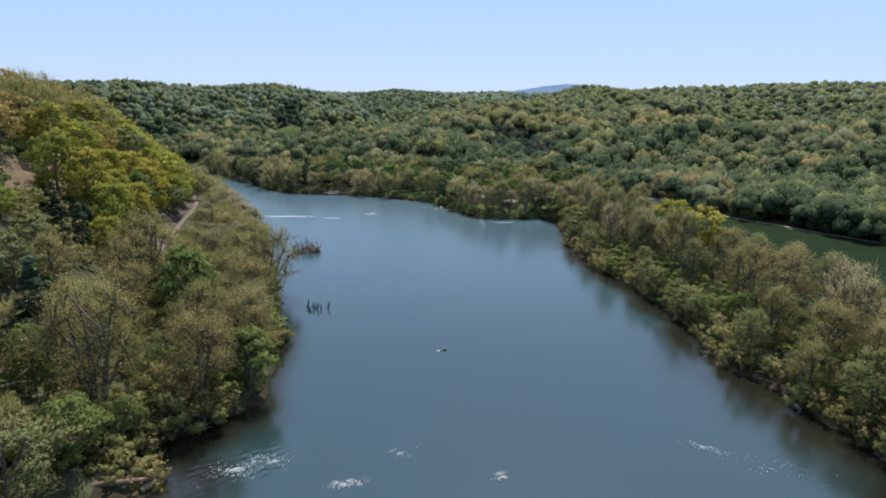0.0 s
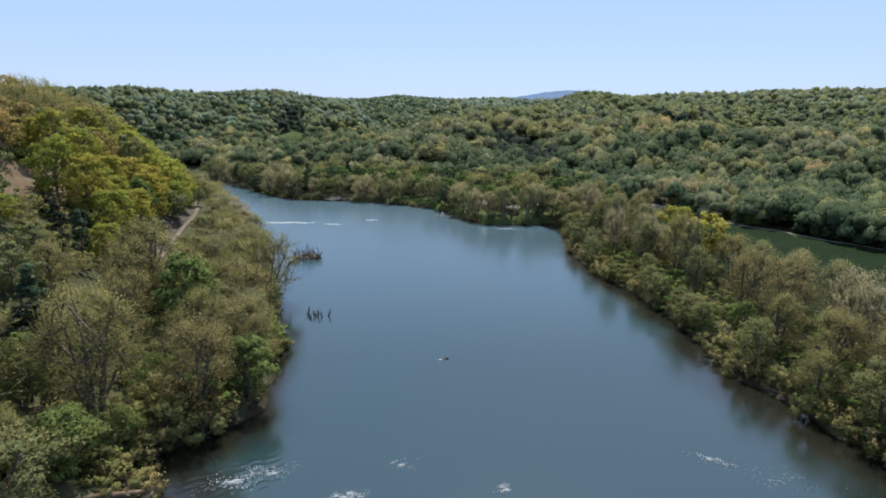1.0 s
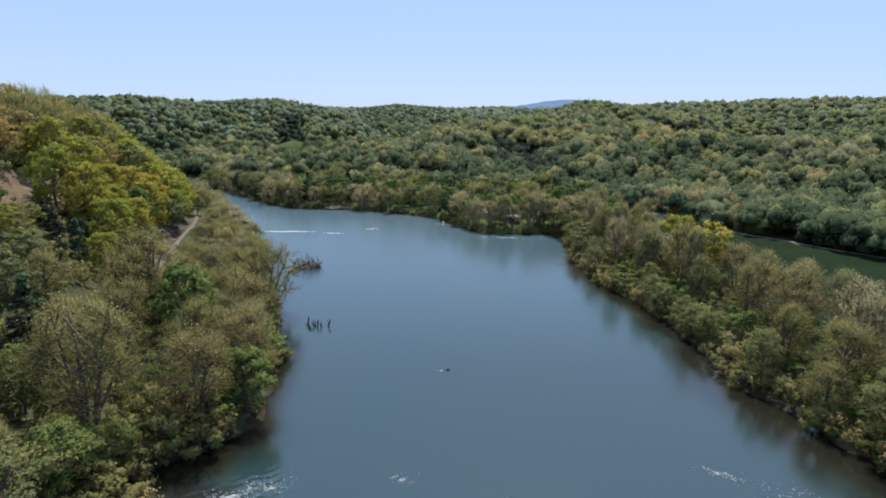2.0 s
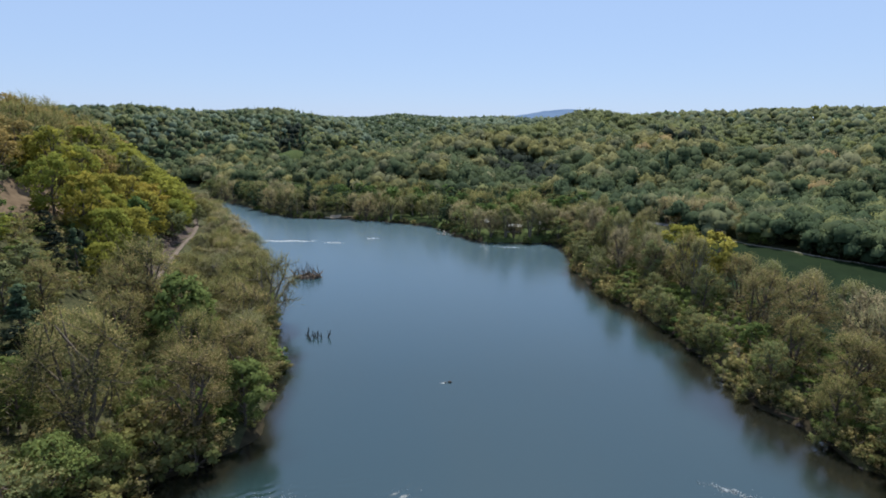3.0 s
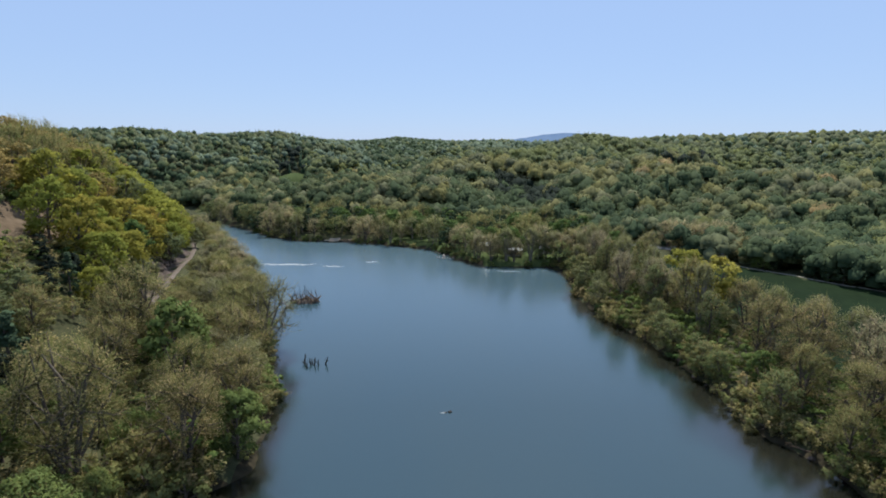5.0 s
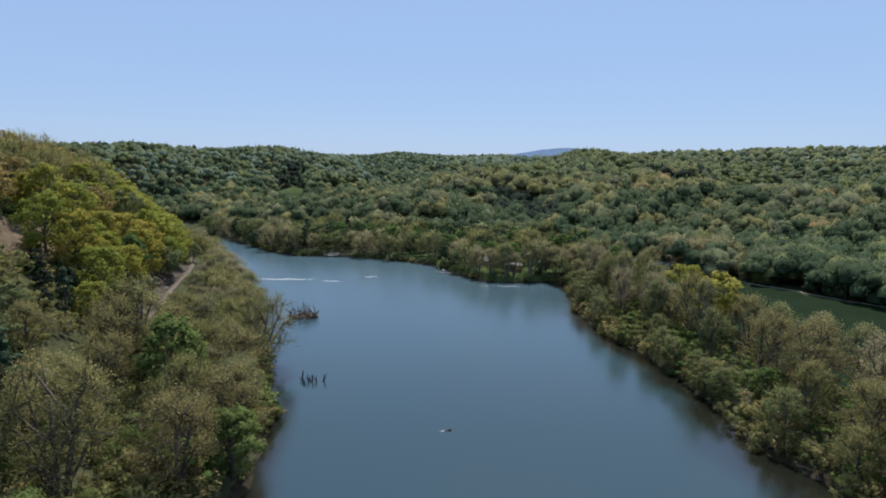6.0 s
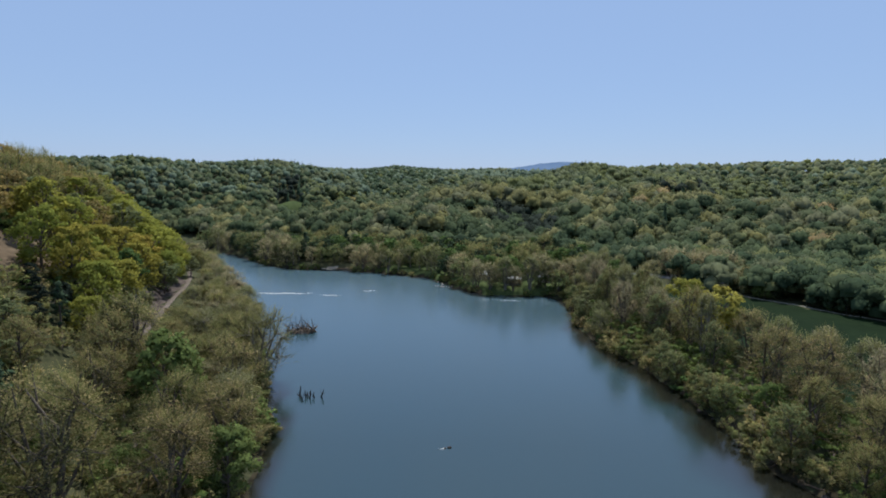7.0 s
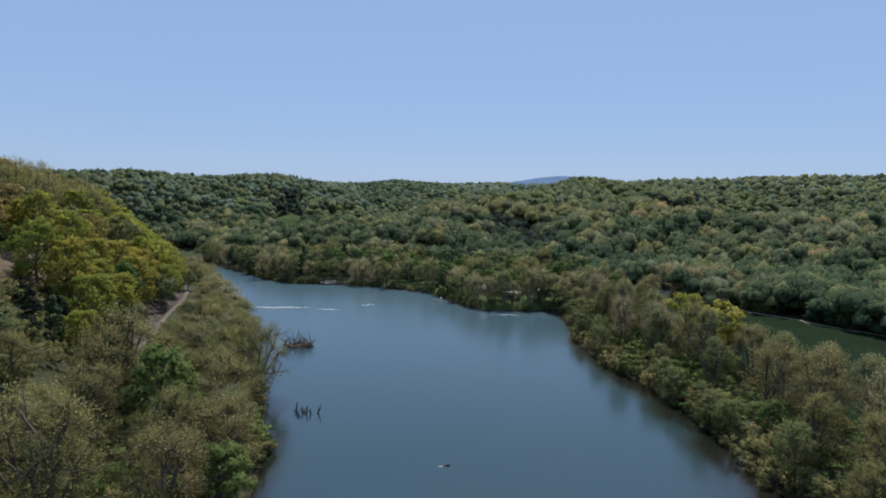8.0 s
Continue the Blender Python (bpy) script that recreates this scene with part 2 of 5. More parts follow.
def wander(x, y, size, seed=0.0):
    """Soft variation between about -1 and 1, made of a few crossing waves."""
    u, v, k = x / size, y / size, seed
    return (np.sin(u * 2.1 + 1.3 * np.sin(v * 1.7 + k) + k) + np.sin(v * 2.3 + 1.1 * np.sin(u * 1.9 + 2 * k) + 1.7 * k)
            + 0.6 * np.sin(u * 4.7 + v * 3.1 + 3 * k) + 0.5 * np.sin(v * 5.3 - u * 3.7 + k)) / 2.6


def shore(x, y):
    """Metres from the water's edge: positive on land."""
    land = -np.where(inside(x, y, LEFT_BANK + RIGHT_BANK), 1.0, -1.0)
    d = np.minimum(np.abs(line_distance(x, y, LEFT_BANK)), np.abs(line_distance(x, y, RIGHT_BANK)))
    return d * land + 0.8 * wander(x, y, 5.0, 1.0) + 0.5 * wander(x, y, 2.0, 4.0)


def ridge(x, y, half, crest):
    """Height of a hill with that crest line, falling off to both sides."""
    d, h = np.full(x.shape, 1e9), np.zeros(x.shape)
    for (ax, ay, ah), (bx, by, bh) in zip(crest, crest[1:]):
        dx, dy = bx - ax, by - ay
        u = np.clip(((x - ax) * dx + (y - ay) * dy) / (dx * dx + dy * dy), 0, 1)
        e = np.hypot(x - ax - u * dx, y - ay - u * dy)
        h = np.where(e < d, ah + u * (bh - ah), h)
        d = np.minimum(d, e)
    return h * np.exp(-(np.maximum(d - 0.12 * half, 0) / half) ** 1.7)


def land(x, y):
    x, y = np.asarray(x, float), np.asarray(y, float)
    d = shore(x, y)
    z = np.where(d > 0, 2.6 * smooth(d / 5.0) + 0.25 * wander(x, y, 9.0, 2.0) * smooth(d / 6), np.maximum(-2.5, 0.3 * d) - 0.05)
    # the steep wooded hill along the left bank, above the trail
    up = line_distance(x, y, TRAIL)
    west = (d > 0) & (up > -60) & (line_distance(x, y, LEFT_BANK) > 0)
    z = np.where(west, z + 3.4 * smooth((up + 16) / 14) + 56 * (1 - np.exp(-np.maximum(up - 2.5, 0) * 1.0 / 56))
                 + 2.5 * wander(x, y, 17, 5.0) * smooth((up - 5) / 20), z)
    # the hills round the valley
    back = line_distance(x, y, FOOTHILL)
    hill = 13 * smooth(back / 220)
    for half, crest in RIDGES.values():
        hill = np.maximum(hill, ridge(x, y, half, crest))
    hill = hill * smooth(back / 55) + (4.6 * wander(x, y, 22, 3.0) + 5.5 * wander(x, y, 48, 7.0)) * smooth(back / 70) * (y < 800) * (1 - 0.75 * smooth((hill - 24) / 12)) * (1 - 0.85 * np.exp(-((x - 36) / 42) ** 2 - ((y - 340) / 50) ** 2))
    step = np.exp(-((x + 38) / 52.0) ** 4)
    hill = hill + 6.5 * step * smooth((back - 12) / 16) * (1 - smooth((back - 40) / 90))
    east = (back > 0) & ~west
    return np.where(east & (d > 0), z + np.maximum(hill, 0), z)


# ---- ground ----
def mesh_of(name, verts, faces, materials, index=None, shade=False, normals=None):
    """A mesh from arrays: verts n x 3, faces m x 3 or m x 4."""
    verts, faces = np.asarray(verts, np.float32), np.asarray(faces, np.int32)
    me = bpy.data.meshes.new(name)
    me.vertices.add(len(verts))
    me.vertices.foreach_set("co", verts.ravel())
    n = faces.shape[1]
    me.loops.add(faces.size)
    me.loops.foreach_set("vertex_index", faces.ravel())
    me.polygons.add(len(faces))
    me.polygons.foreach_set("loop_start", np.arange(0, faces.size, n, dtype=np.int32))
    me.polygons.foreach_set("loop_total", np.full(len(faces), n, np.int32))
    for m in materials:
        me.materials.append(m)
    if index is not None:
        me.polygons.foreach_set("material_index", np.asarray(index, np.int32))
    me.polygons.foreach_set("use_smooth", np.full(len(faces), shade))
    me.update(calc_edges=True)
    me.validate()
    if normals is not None:
        me.normals_split_custom_set_from_vertices(np.asarray(normals, np.float32))
    return me


def part(name, me, parent, label=""):
    ob = new(name, me)
    ob.parent = parent
    if label:
        tagged(ob, label)
    return ob


def spaced(*runs):
    """Grid lines: runs of (start, stop, step)."""
    return np.unique(np.concatenate([np.arange(a, b + 1e-6, st) for a, b, st in runs]))


def grid_faces(nx, ny):
    i, j = np.meshgrid(np.arange(nx - 1), np.arange(ny - 1), indexing="ij")
    a = (i * ny + j).ravel()
    return np.stack([a, a + ny, a + ny + 1, a + 1], 1)


gx = spaced((-4800, -800, 400), (-800, -400, 40), (-400, -140, 8), (-140, 150, 2.5), (150, 560, 8), (560, 800, 40), (800, 4800, 400))
gy = spaced((-4800, -400, 400), (-400, 20, 20), (20, 300, 2.5), (300, 700, 8), (700, 1400, 25), (1400, 4800, 200))
X, Y = np.meshgrid(gx, gy, indexing="ij")
Z = land(X, Y)
gf = grid_faces(len(gx), len(gy))
cx, cy = X.ravel()[gf].mean(1), Y.ravel()[gf].mean(1)
CLEARING = (-98, 126, 9, 13)
MEADOW = (-122, 440)


def in_clearing(x, y):
    return (((x - CLEARING[0]) / CLEARING[2]) ** 2 + ((y - CLEARING[1]) / CLEARING[3]) ** 2 < 1 + 0.3 * wander(x, y, 4.0, 2.0))


def in_meadow(x, y, more=1.0):
    """A small meadow on the western slope, longer uphill than across."""
    ca, sa = MEADOW[0] / math.hypot(*MEADOW), MEADOW[1] / math.hypot(*MEADOW)
    along, across = (x - MEADOW[0]) * ca + (y - MEADOW[1]) * sa, (x - MEADOW[0]) * sa - (y - MEADOW[1]) * ca
    return (along / 26) ** 2 + (across / 11) ** 2 < more


def on_lawn(x, y):
    return (line_distance(x, y, FOOTHILL) < 4) & (y > 208) & (x > -32) & (x < 48)


zone = np.zeros(len(gf), int)
zone[on_lawn(cx, cy) | in_meadow(cx, cy)] = 1
zone[inside(cx, cy, FIELD)] = 2
zone[in_clearing(cx, cy) | (((cx + 98) / 11) ** 2 + ((cy - 126) / 15) ** 2 < 1)] = 3
_up = line_distance(cx, cy, TRAIL)
zone[(_up > 1) & (_up < 5.5) & (cy > 132) & (cy < 196)] = 6
cd = shore(cx, cy)
zone[cd < 1.2] = 5
zone[(cd > -1) & (cd < 2) & (cx > -56) & (cx < -42) & (cy > 240)] = 4
tagged(new("ground", mesh_of("ground", np.stack([X.ravel(), Y.ravel(), Z.ravel()], 1), gf, [FOREST_FLOOR, GRASS, CROP, SOIL, SAND, RIVERBED, ROCK], zone, True)),
       "wooded valley floor and hills with leaf litter, lawn and crop", "ground", kind="structure")

# riffles over hidden stones: x, y, length, width, turn
RIFFLES = [(-22.5, 55.5, 9.0, 4.2, 28), (-10.5, 52.4, 4.0, 1.6, 14), (7.2, 54.2, 2.4, 2.0, 80), (33.5, 60.5, 4.0, 1.2, -30), (40, 56.5, 9.0, 3.0, -22),
           (-5.0, 58.5, 4.0, 3.0, 70), (-11.5, 61.0, 3.0, 3.0, 20), (-60, 205, 14, 2.0, 4), (-42, 203, 4.5, 1.4, -3)]
wx = spaced((-620, -140, 40), (-140, -36, 3), (-36, 50, 0.4), (50, 70, 3))
wy = spaced((-320, 30, 30), (30, 48, 3), (48, 66, 0.3), (66, 430, 4))
WX, WY = np.meshgrid(wx, wy, indexing="ij")
WZ = 0 * WX
for qx, qy, ln, wd, tn in RIFFLES:
    ca, sa = math.cos(radians(tn)), math.sin(radians(tn))
    al, ac = (WX - qx) * ca + (WY - qy) * sa, (WY - qy) * ca - (WX - qx) * sa
    WZ += (0.17 if qx < 10 and qy < 60 else 0.03) * np.exp(-(al / ln / 0.6) ** 2 - (ac / wd / 0.6) ** 2) * np.sin(ac * 5.2 + 1.2 * np.sin(al * 1.9 + qx) + 0.8 * np.sin(al * 4.1)) * (0.6 + 0.4 * np.sin(al * 2.7 + qy))
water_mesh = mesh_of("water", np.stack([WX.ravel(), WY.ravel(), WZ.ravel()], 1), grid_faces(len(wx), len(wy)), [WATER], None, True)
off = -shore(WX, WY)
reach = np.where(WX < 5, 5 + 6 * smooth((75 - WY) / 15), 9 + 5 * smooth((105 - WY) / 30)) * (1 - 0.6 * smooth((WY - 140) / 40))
# share of bed colour and painted bank shade, fading out from the shore
shallow_shade = water_mesh.attributes.new("shallow_shade", "FLOAT", "POINT")
shallow_shade.data.foreach_set("value", np.clip(1.4 * (1 - smooth((off + 1.5 * wander(WX, WY, 6.0, 3.0)) / reach)), 0, 1).astype(np.float32).ravel())
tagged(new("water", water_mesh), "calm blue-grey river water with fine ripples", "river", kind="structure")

# the backdrop ridge beyond the valley, in its painted haze blue
rx = np.linspace(-100, 1150, 90)
rh = (102 + 72 * smooth((rx - 280) / 620)) * smooth((rx + 100) / 300) * (1 - smooth((rx - 1000) / 150)) + 3 * wander(rx, rx * 0, 60, 1.0)
rv = np.concatenate([np.stack([rx, 0 * rx + 4500 - 0.8 * k, rh * h], 1) for k, h in ((0, 1.0), (300, 0.6), (700, 0.0))])
n = len(rx)
rf = np.array([(k * n + i, k * n + i + 1, (k + 1) * n + i + 1, (k + 1) * n + i) for k in range(2) for i in range(n - 1)])
tagged(new("backdrop", mesh_of("backdrop", rv, rf, [FAR_RIDGE], None, True)), "mountain ridge on the horizon with painted, glowing blue haze", "mountain", kind="structure")


def strip(name, pts, width, lift, mat, label, category):
    """A path laid over the ground along a line, slightly crowned."""
    p = np.array(pts, float)
    for _ in range(3):
        q = np.empty((2 * len(p) - 2, 2))
        q[0::2], q[1::2] = 0.75 * p[:-1] + 0.25 * p[1:], 0.25 * p[:-1] + 0.75 * p[1:]
        p = np.concatenate([p[:1], q, p[-1:]])
    t = np.gradient(p, axis=0)
    side = np.stack([-t[:, 1], t[:, 0]], 1) / np.linalg.norm(t, axis=1)[:, None]
    v = []
    for k in (-0.5, -0.25, 0.0, 0.25, 0.5):
        w = k * width * (1 + 0.12 * wander(p[:, 0], p[:, 1], 3.0, 2 + k))
        e = p + side * w[:, None]
        v.append(np.stack([e[:, 0], e[:, 1], land(p[:, 0], p[:, 1]) + lift * (1.3 - 2 * abs(k))], 1))
    m = len(p)
    f = np.array([(k * m + i, (k + 1) * m + i, (k + 1) * m + i + 1, k * m + i + 1) for k in range(4) for i in range(m - 1)])
    return tagged(new(name, mesh_of(name, np.concatenate(v), f[:, ::-1], [mat], None, True)), label, category, kind="structure")


strip("trail", TRAIL[4:9], 1.45, 0.35, TRAIL_GRAVEL, "pale gravel rail trail along the foot of the hill", "trail")
strip("landing", [(-57, 258.6), (-52, 258.2), (-47, 257.8), (-43, 256.4)], 2.8, 0.25, SAND, "pale sandy landing on the far bank", "beach")
strip("field_path", [(84, 221), (91, 215), (104, 199), (119, 177), (130, 161), (162, 114)], 0.6, 0.1, GRAVEL, "pale dry track along the field edge", "path")
HEDGE = [(84, 222), (91, 216), (104, 200), (119, 178), (130, 162), (162, 115)]
ROAD = [(60, 262), (84, 240), (97, 231), (106, 226), (118, 219), (150, 205)]
strip("road", ROAD, 5.0, 0.5, ASPHALT, "pale worn asphalt road beyond the field", "road")


# ---- trees ----
def tube(v, f, pts, radii, sides=5):
    """Adds a tapered tube along pts to the lists v and f (quads)."""
    pts = [np.array(p, float) for p in pts]
    start = len(v)
    for i, (p, r) in enumerate(zip(pts, radii)):
        d = pts[min(i + 1, len(pts) - 1)] - pts[max(i - 1, 0)]
        d = d / (np.linalg.norm(d) + 1e-9)
        a = np.cross(d, (0.3, 0.9, 0.1) if abs(d[2]) > 0.5 else (0, 0, 1))
        a = a / np.linalg.norm(a)
        b = np.cross(d, a)
        for k in range(sides):
            w = 2 * math.pi * k / sides
            v.append(p + r * (math.cos(w) * a + math.sin(w) * b))
    for i in range(len(pts) - 1):
        for k in range(sides):
            a0, a1 = start + i * sides + k, start + i * sides + (k + 1) % sides
            f.append((a0, a1, a1 + sides, a0 + sides))


def unit(a):
    return a / (np.linalg.norm(a, axis=1, keepdims=True) + 1e-9)


def leaves(rng, centre, outward, size, aspect=0.75, jitter=0.6, lift=0.3, soften=0.5):
    """Small leaf faces at the centres, turned mostly outwards and up."""
    n = len(centre)
    nrm = unit(outward + jitter * rng.normal(size=(n, 3)) + (0, 0, lift))
    a = unit(np.cross(nrm, rng.normal(size=(n, 3))))
    b = np.cross(nrm, a)
    s = size * rng.uniform(0.7, 1.35, (n, 1))
    w = s * aspect * rng.uniform(0.8, 1.2, (n, 1))
    v = np.stack([centre - a * s, centre + a * s * 0.6 - b * w, centre + a * s * 0.6 + b * w], 1).reshape(-1, 3)
    soft = np.repeat(unit(soften * nrm + outward + (0, 0, 0.15)), 3, axis=0)
    return v, np.arange(3 * n).reshape(-1, 3), soft


def twigs(rng, root, tip, width):
    """Thin slivers from root to tip."""
    side = unit(np.cross(tip - root, rng.normal(size=root.shape))) * width
    v = np.stack([root - side, root + side, tip], 1).reshape(-1, 3)
    return v, np.arange(3 * len(root)).reshape(-1, 3)


def crown_radius(h, shape):
    """Relative width of the crown at the height h between its base 0 and its top 1."""
    if shape == "cone":
        return (1 - h) ** 0.85 * 0.95 + 0.05
    if shape == "tall":
        return np.sin(math.pi * np.clip(h * 0.88 + 0.1, 0, 1)) ** 0.7
    return np.sin(math.pi * np.clip(h * 0.8 + 0.16, 0, 1)) ** 0.55


def tree_meshes(seed, height, radius, base, clumps, per_clump, leaf, twig_share, shape, lean=0.0, stems=1):
    """Trunk with forking limbs, and a crown of leaf sprays and twigs along their ends, for a tree at the origin."""
    rng = np.random.default_rng(seed)
    airy, cone = twig_share > 0.25, shape == "cone"
    # ends of the branches, filling the crown
    h = rng.uniform(0, 1, clumps) ** (0.85 if not airy else 0.75)
    ang = np.arange(clumps) * 2.39996 + rng.uniform(-0.5, 0.5, clumps)
    rr = crown_radius(h, shape) * radius * np.sqrt(rng.uniform(0.25 if airy else 0.4, 1.0, clumps)) * rng.uniform(0.72, 1.14, clumps)
    # one side of the crown fuller than the other, and a few gaps in it
    rr = rr * (1 + 0.13 * np.cos(ang - seed) + 0.1 * np.cos(3 * ang + 2 * seed + 4 * h))
    sway = lean * height * (base + (1 - base) * h) ** 1.5
    c = np.stack([rr * np.cos(ang) + sway, rr * np.sin(ang), height * (base + (1 - base) * h * 0.94)], 1)
    cr = radius * rng.uniform(0.17, 0.33, clumps) * (0.65 if cone else 0.95)
    # wood
    tv, tf = [], []
    thick = 0.017 * height + 0.05
    roots = []
    for k in range(stems):
        w = 2.2 * k + seed
        off = np.array([math.cos(w), math.sin(w), 0]) * (0.0 if stems == 1 else 0.24 * radius)
        tp = [off * 0.2, off * 0.6 + (0.1 * lean * height, 0, 0.3 * height), off * 1.3 + (lean * height * 0.4, rng.uniform(-0.5, 0.5), 0.6 * height),
              off * 1.9 + (lean * height * 0.9, rng.uniform(-0.6, 0.6), 0.93 * height)]
        tube(tv, tf, [(0, 0, -0.5), *tp], [thick * 1.5, thick * 1.1, thick * 0.8, thick * 0.45, thick * 0.1], 7)
        roots.append(tp)
    limbs = 4 if cone else 9
    node = np.zeros((limbs, 3))
    for i in range(limbs):
        q = (i + 0.5) / limbs
        w = 2.39996 * i + seed
        r_ = 0.5 * radius * float(crown_radius(np.array(q * 0.8), shape))
        z = height * (base + (1 - base) * (0.1 + 0.72 * q))
        node[i] = (r_ * math.cos(w) + lean * z, r_ * math.sin(w), z)
        if not cone:
            tp = roots[i % stems]
            z0 = max(0.16 * height, z - 0.2 * height - 0.5 * r_)
            a = np.array([np.interp(z0, [p[2] for p in tp], [p[d] for p in tp]) for d in (0, 1)] + [z0])
            mid = 0.5 * (a + node[i]) + (0, 0, -0.03 * height)
            tube(tv, tf, [a, mid, node[i]], [thick * 0.55, thick * 0.44, thick * 0.3], 5)
    near = ((c[:, None] - node[None]) ** 2).sum(2).argmin(1)
    stem_at = node[near] if not cone else np.stack([0 * h, 0 * h, c[:, 2] + 0.3], 1)
    for i in range(0, clumps, 1 if airy else 2):
        mid = 0.5 * (stem_at[i] + c[i]) + (0, 0, rng.uniform(-0.5, 0.1))
        tube(tv, tf, [stem_at[i], mid, c[i], c[i] + (c[i] - mid) * 0.4], [thick * 0.26, thick * 0.19, thick * 0.1, 0.012], 3)
    # leaves
    who = rng.integers(0, clumps, clumps * per_clump)
    d = unit(rng.normal(size=(len(who), 3)) + (0, 0, 0.25))
    along = c[who] - stem_at[who]
    if airy:
        p = stem_at[who] + along * rng.uniform(0.35, 1.12, (len(who), 1)) + d * (cr[who] * rng.uniform(0.1, 1.1, len(who)))[:, None] * (1, 1, 1.15)
    else:
        p = c[who] + d * (cr[who] * rng.uniform(0.3, 1.12, len(who)) ** 0.6)[:, None] * (1.05, 1.05, 0.78)
    middle = np.array([lean * height * 0.5, 0, height * (base + (1 - base) * 0.45)])
    out = unit(0.6 * d + 0.5 * unit(p - middle))
    nt_ = int(len(p) * twig_share)
    v1, f1, n1 = leaves(rng, p[nt_:], out[nt_:], leaf, soften=0.2 if airy else 0.45)
    if nt_:
        grow = unit(unit(along[:nt_]) + 0.5 * d[:nt_] + (0, 0, 0.5)) * rng.uniform(0.6, 1.5, (nt_, 1))
        v2, f2 = twigs(rng, p[:nt_] - 0.5 * grow, p[:nt_] + 0.6 * grow, 0.028)
        v, f, n1 = np.concatenate([v1, v2]), np.concatenate([f1, f2 + len(v1)]), np.concatenate([n1, np.repeat(out[:nt_], 3, axis=0)])
    else:
        v, f = v1, f1
    idx = np.r_[np.zeros(len(f1), int), np.ones(len(f) - len(f1), int)]
    return (np.array(tv), np.array(tf)), (v, f, idx, n1)


TREE_KINDS, TREE_SHAPES, LIGHT_CROWNS = {}, {}, {}


def tree_kind(key, seed, label, leaf_mat, bark, height, radius, base, clumps, per_clump, leaf, twig_share, shape, lean=0.0, stems=1, name="tree"):
    (tv, tf), (v, f, idx, nrm) = tree_meshes(seed, height, radius, base, clumps, per_clump, leaf, twig_share, shape, lean, stems)
    twig_mat = LEAF_PALE if leaf_mat is LEAF_BUD else LEAF_OLIVE if leaf_mat in (LEAF_TAN, LEAF_PALE) else LEAF_TAN
    TREE_KINDS[key] = (name, label, mesh_of("trunk", tv, tf, [bark], None, True), mesh_of("crown", v, f, [leaf_mat, twig_mat], idx, True, nrm), height)
    some = np.arange(0, len(f), 2)
    q = v[f[some]]
    q = q.mean(1, keepdims=True) + (q - q.mean(1, keepdims=True)) * 1.38
    LIGHT_CROWNS[key] = mesh_of("crown", q.reshape(-1, 3), np.arange(3 * len(some)).reshape(-1, 3), [leaf_mat, twig_mat], idx[some], True, nrm[f[some]].reshape(-1, 3))
    TREE_SHAPES[key] = (tv, tf, bark, v, f, idx, nrm, leaf_mat, twig_mat)


def plant(key, x, y, scale=1.0, turn=0.0, group="", z=None, wide=1.0):
    name, label, trunk, crown, height = TREE_KINDS[key]
    ob = new(name)
    zz = float(land(np.array([x]), np.array([y]))[0]) if z is None else z
    ob.matrix_world = pose(x, y, zz - 0.1, 0, 0, turn) @ Matrix.Diagonal((scale * wide, scale * wide, scale, 1))
    tagged(ob, label, "tree" if name != "shrub" else "shrub", group)
    part("trunk", trunk, ob)
    part("crown", crown if math.hypot(x, y) < 98 else LIGHT_CROWNS[key], ob)
    return ob


def grove(name, rows, label, keep=5, grow=1.95, wide=1.25):
    """Farther trees joined into one mesh: rows of key, x, y, scale, turn. One leaf in so many is kept, and grown."""
    V, F, M, N, mats, at = [], [], [], [], [], 0
    for key, x, y, sc, turn in rows:
        tv, tf, bark, v, f, idx, nrm, leaf_mat, twig_mat = TREE_SHAPES[key]
        w = radians(turn)
        rot = np.array([[math.cos(w), -math.sin(w), 0], [math.sin(w), math.cos(w), 0], [0, 0, 1]])
        z = float(land(np.array([x]), np.array([y]))[0])
        pick = np.arange(int(turn) % keep, len(f), keep)
        q = v[f[pick]]
        q = q.mean(1, keepdims=True) + (q - q.mean(1, keepdims=True)) * grow
        tf = tf[:110]
        tri = np.concatenate([tf[:, [0, 1, 2]], tf[:, [0, 2, 3]]])
        for vv, ff, nn, mm in ((tv, tri, unit(tv * (1, 1, 0) + (1e-3, 0, 0.1)), [bark] * len(tri)),
                               (q.reshape(-1, 3), np.arange(3 * len(pick)).reshape(-1, 3), nrm[f[pick]].reshape(-1, 3), [(leaf_mat, twig_mat)[i] for i in idx[pick]])):
            V.append((vv * sc * (wide, wide, 1)) @ rot.T + (x, y, z - 0.1))
            F.append(ff + at)
            N.append(nn @ rot.T)
            at += len(vv)
            for m in mm:
                if m not in mats:
                    mats.append(m)
            M.append([mats.index(m) for m in mm])
    tagged(new(name, mesh_of(name, np.concatenate(V), np.concatenate(F), mats, np.concatenate(M), True, np.concatenate(N))), label, "woods", kind="stuff")


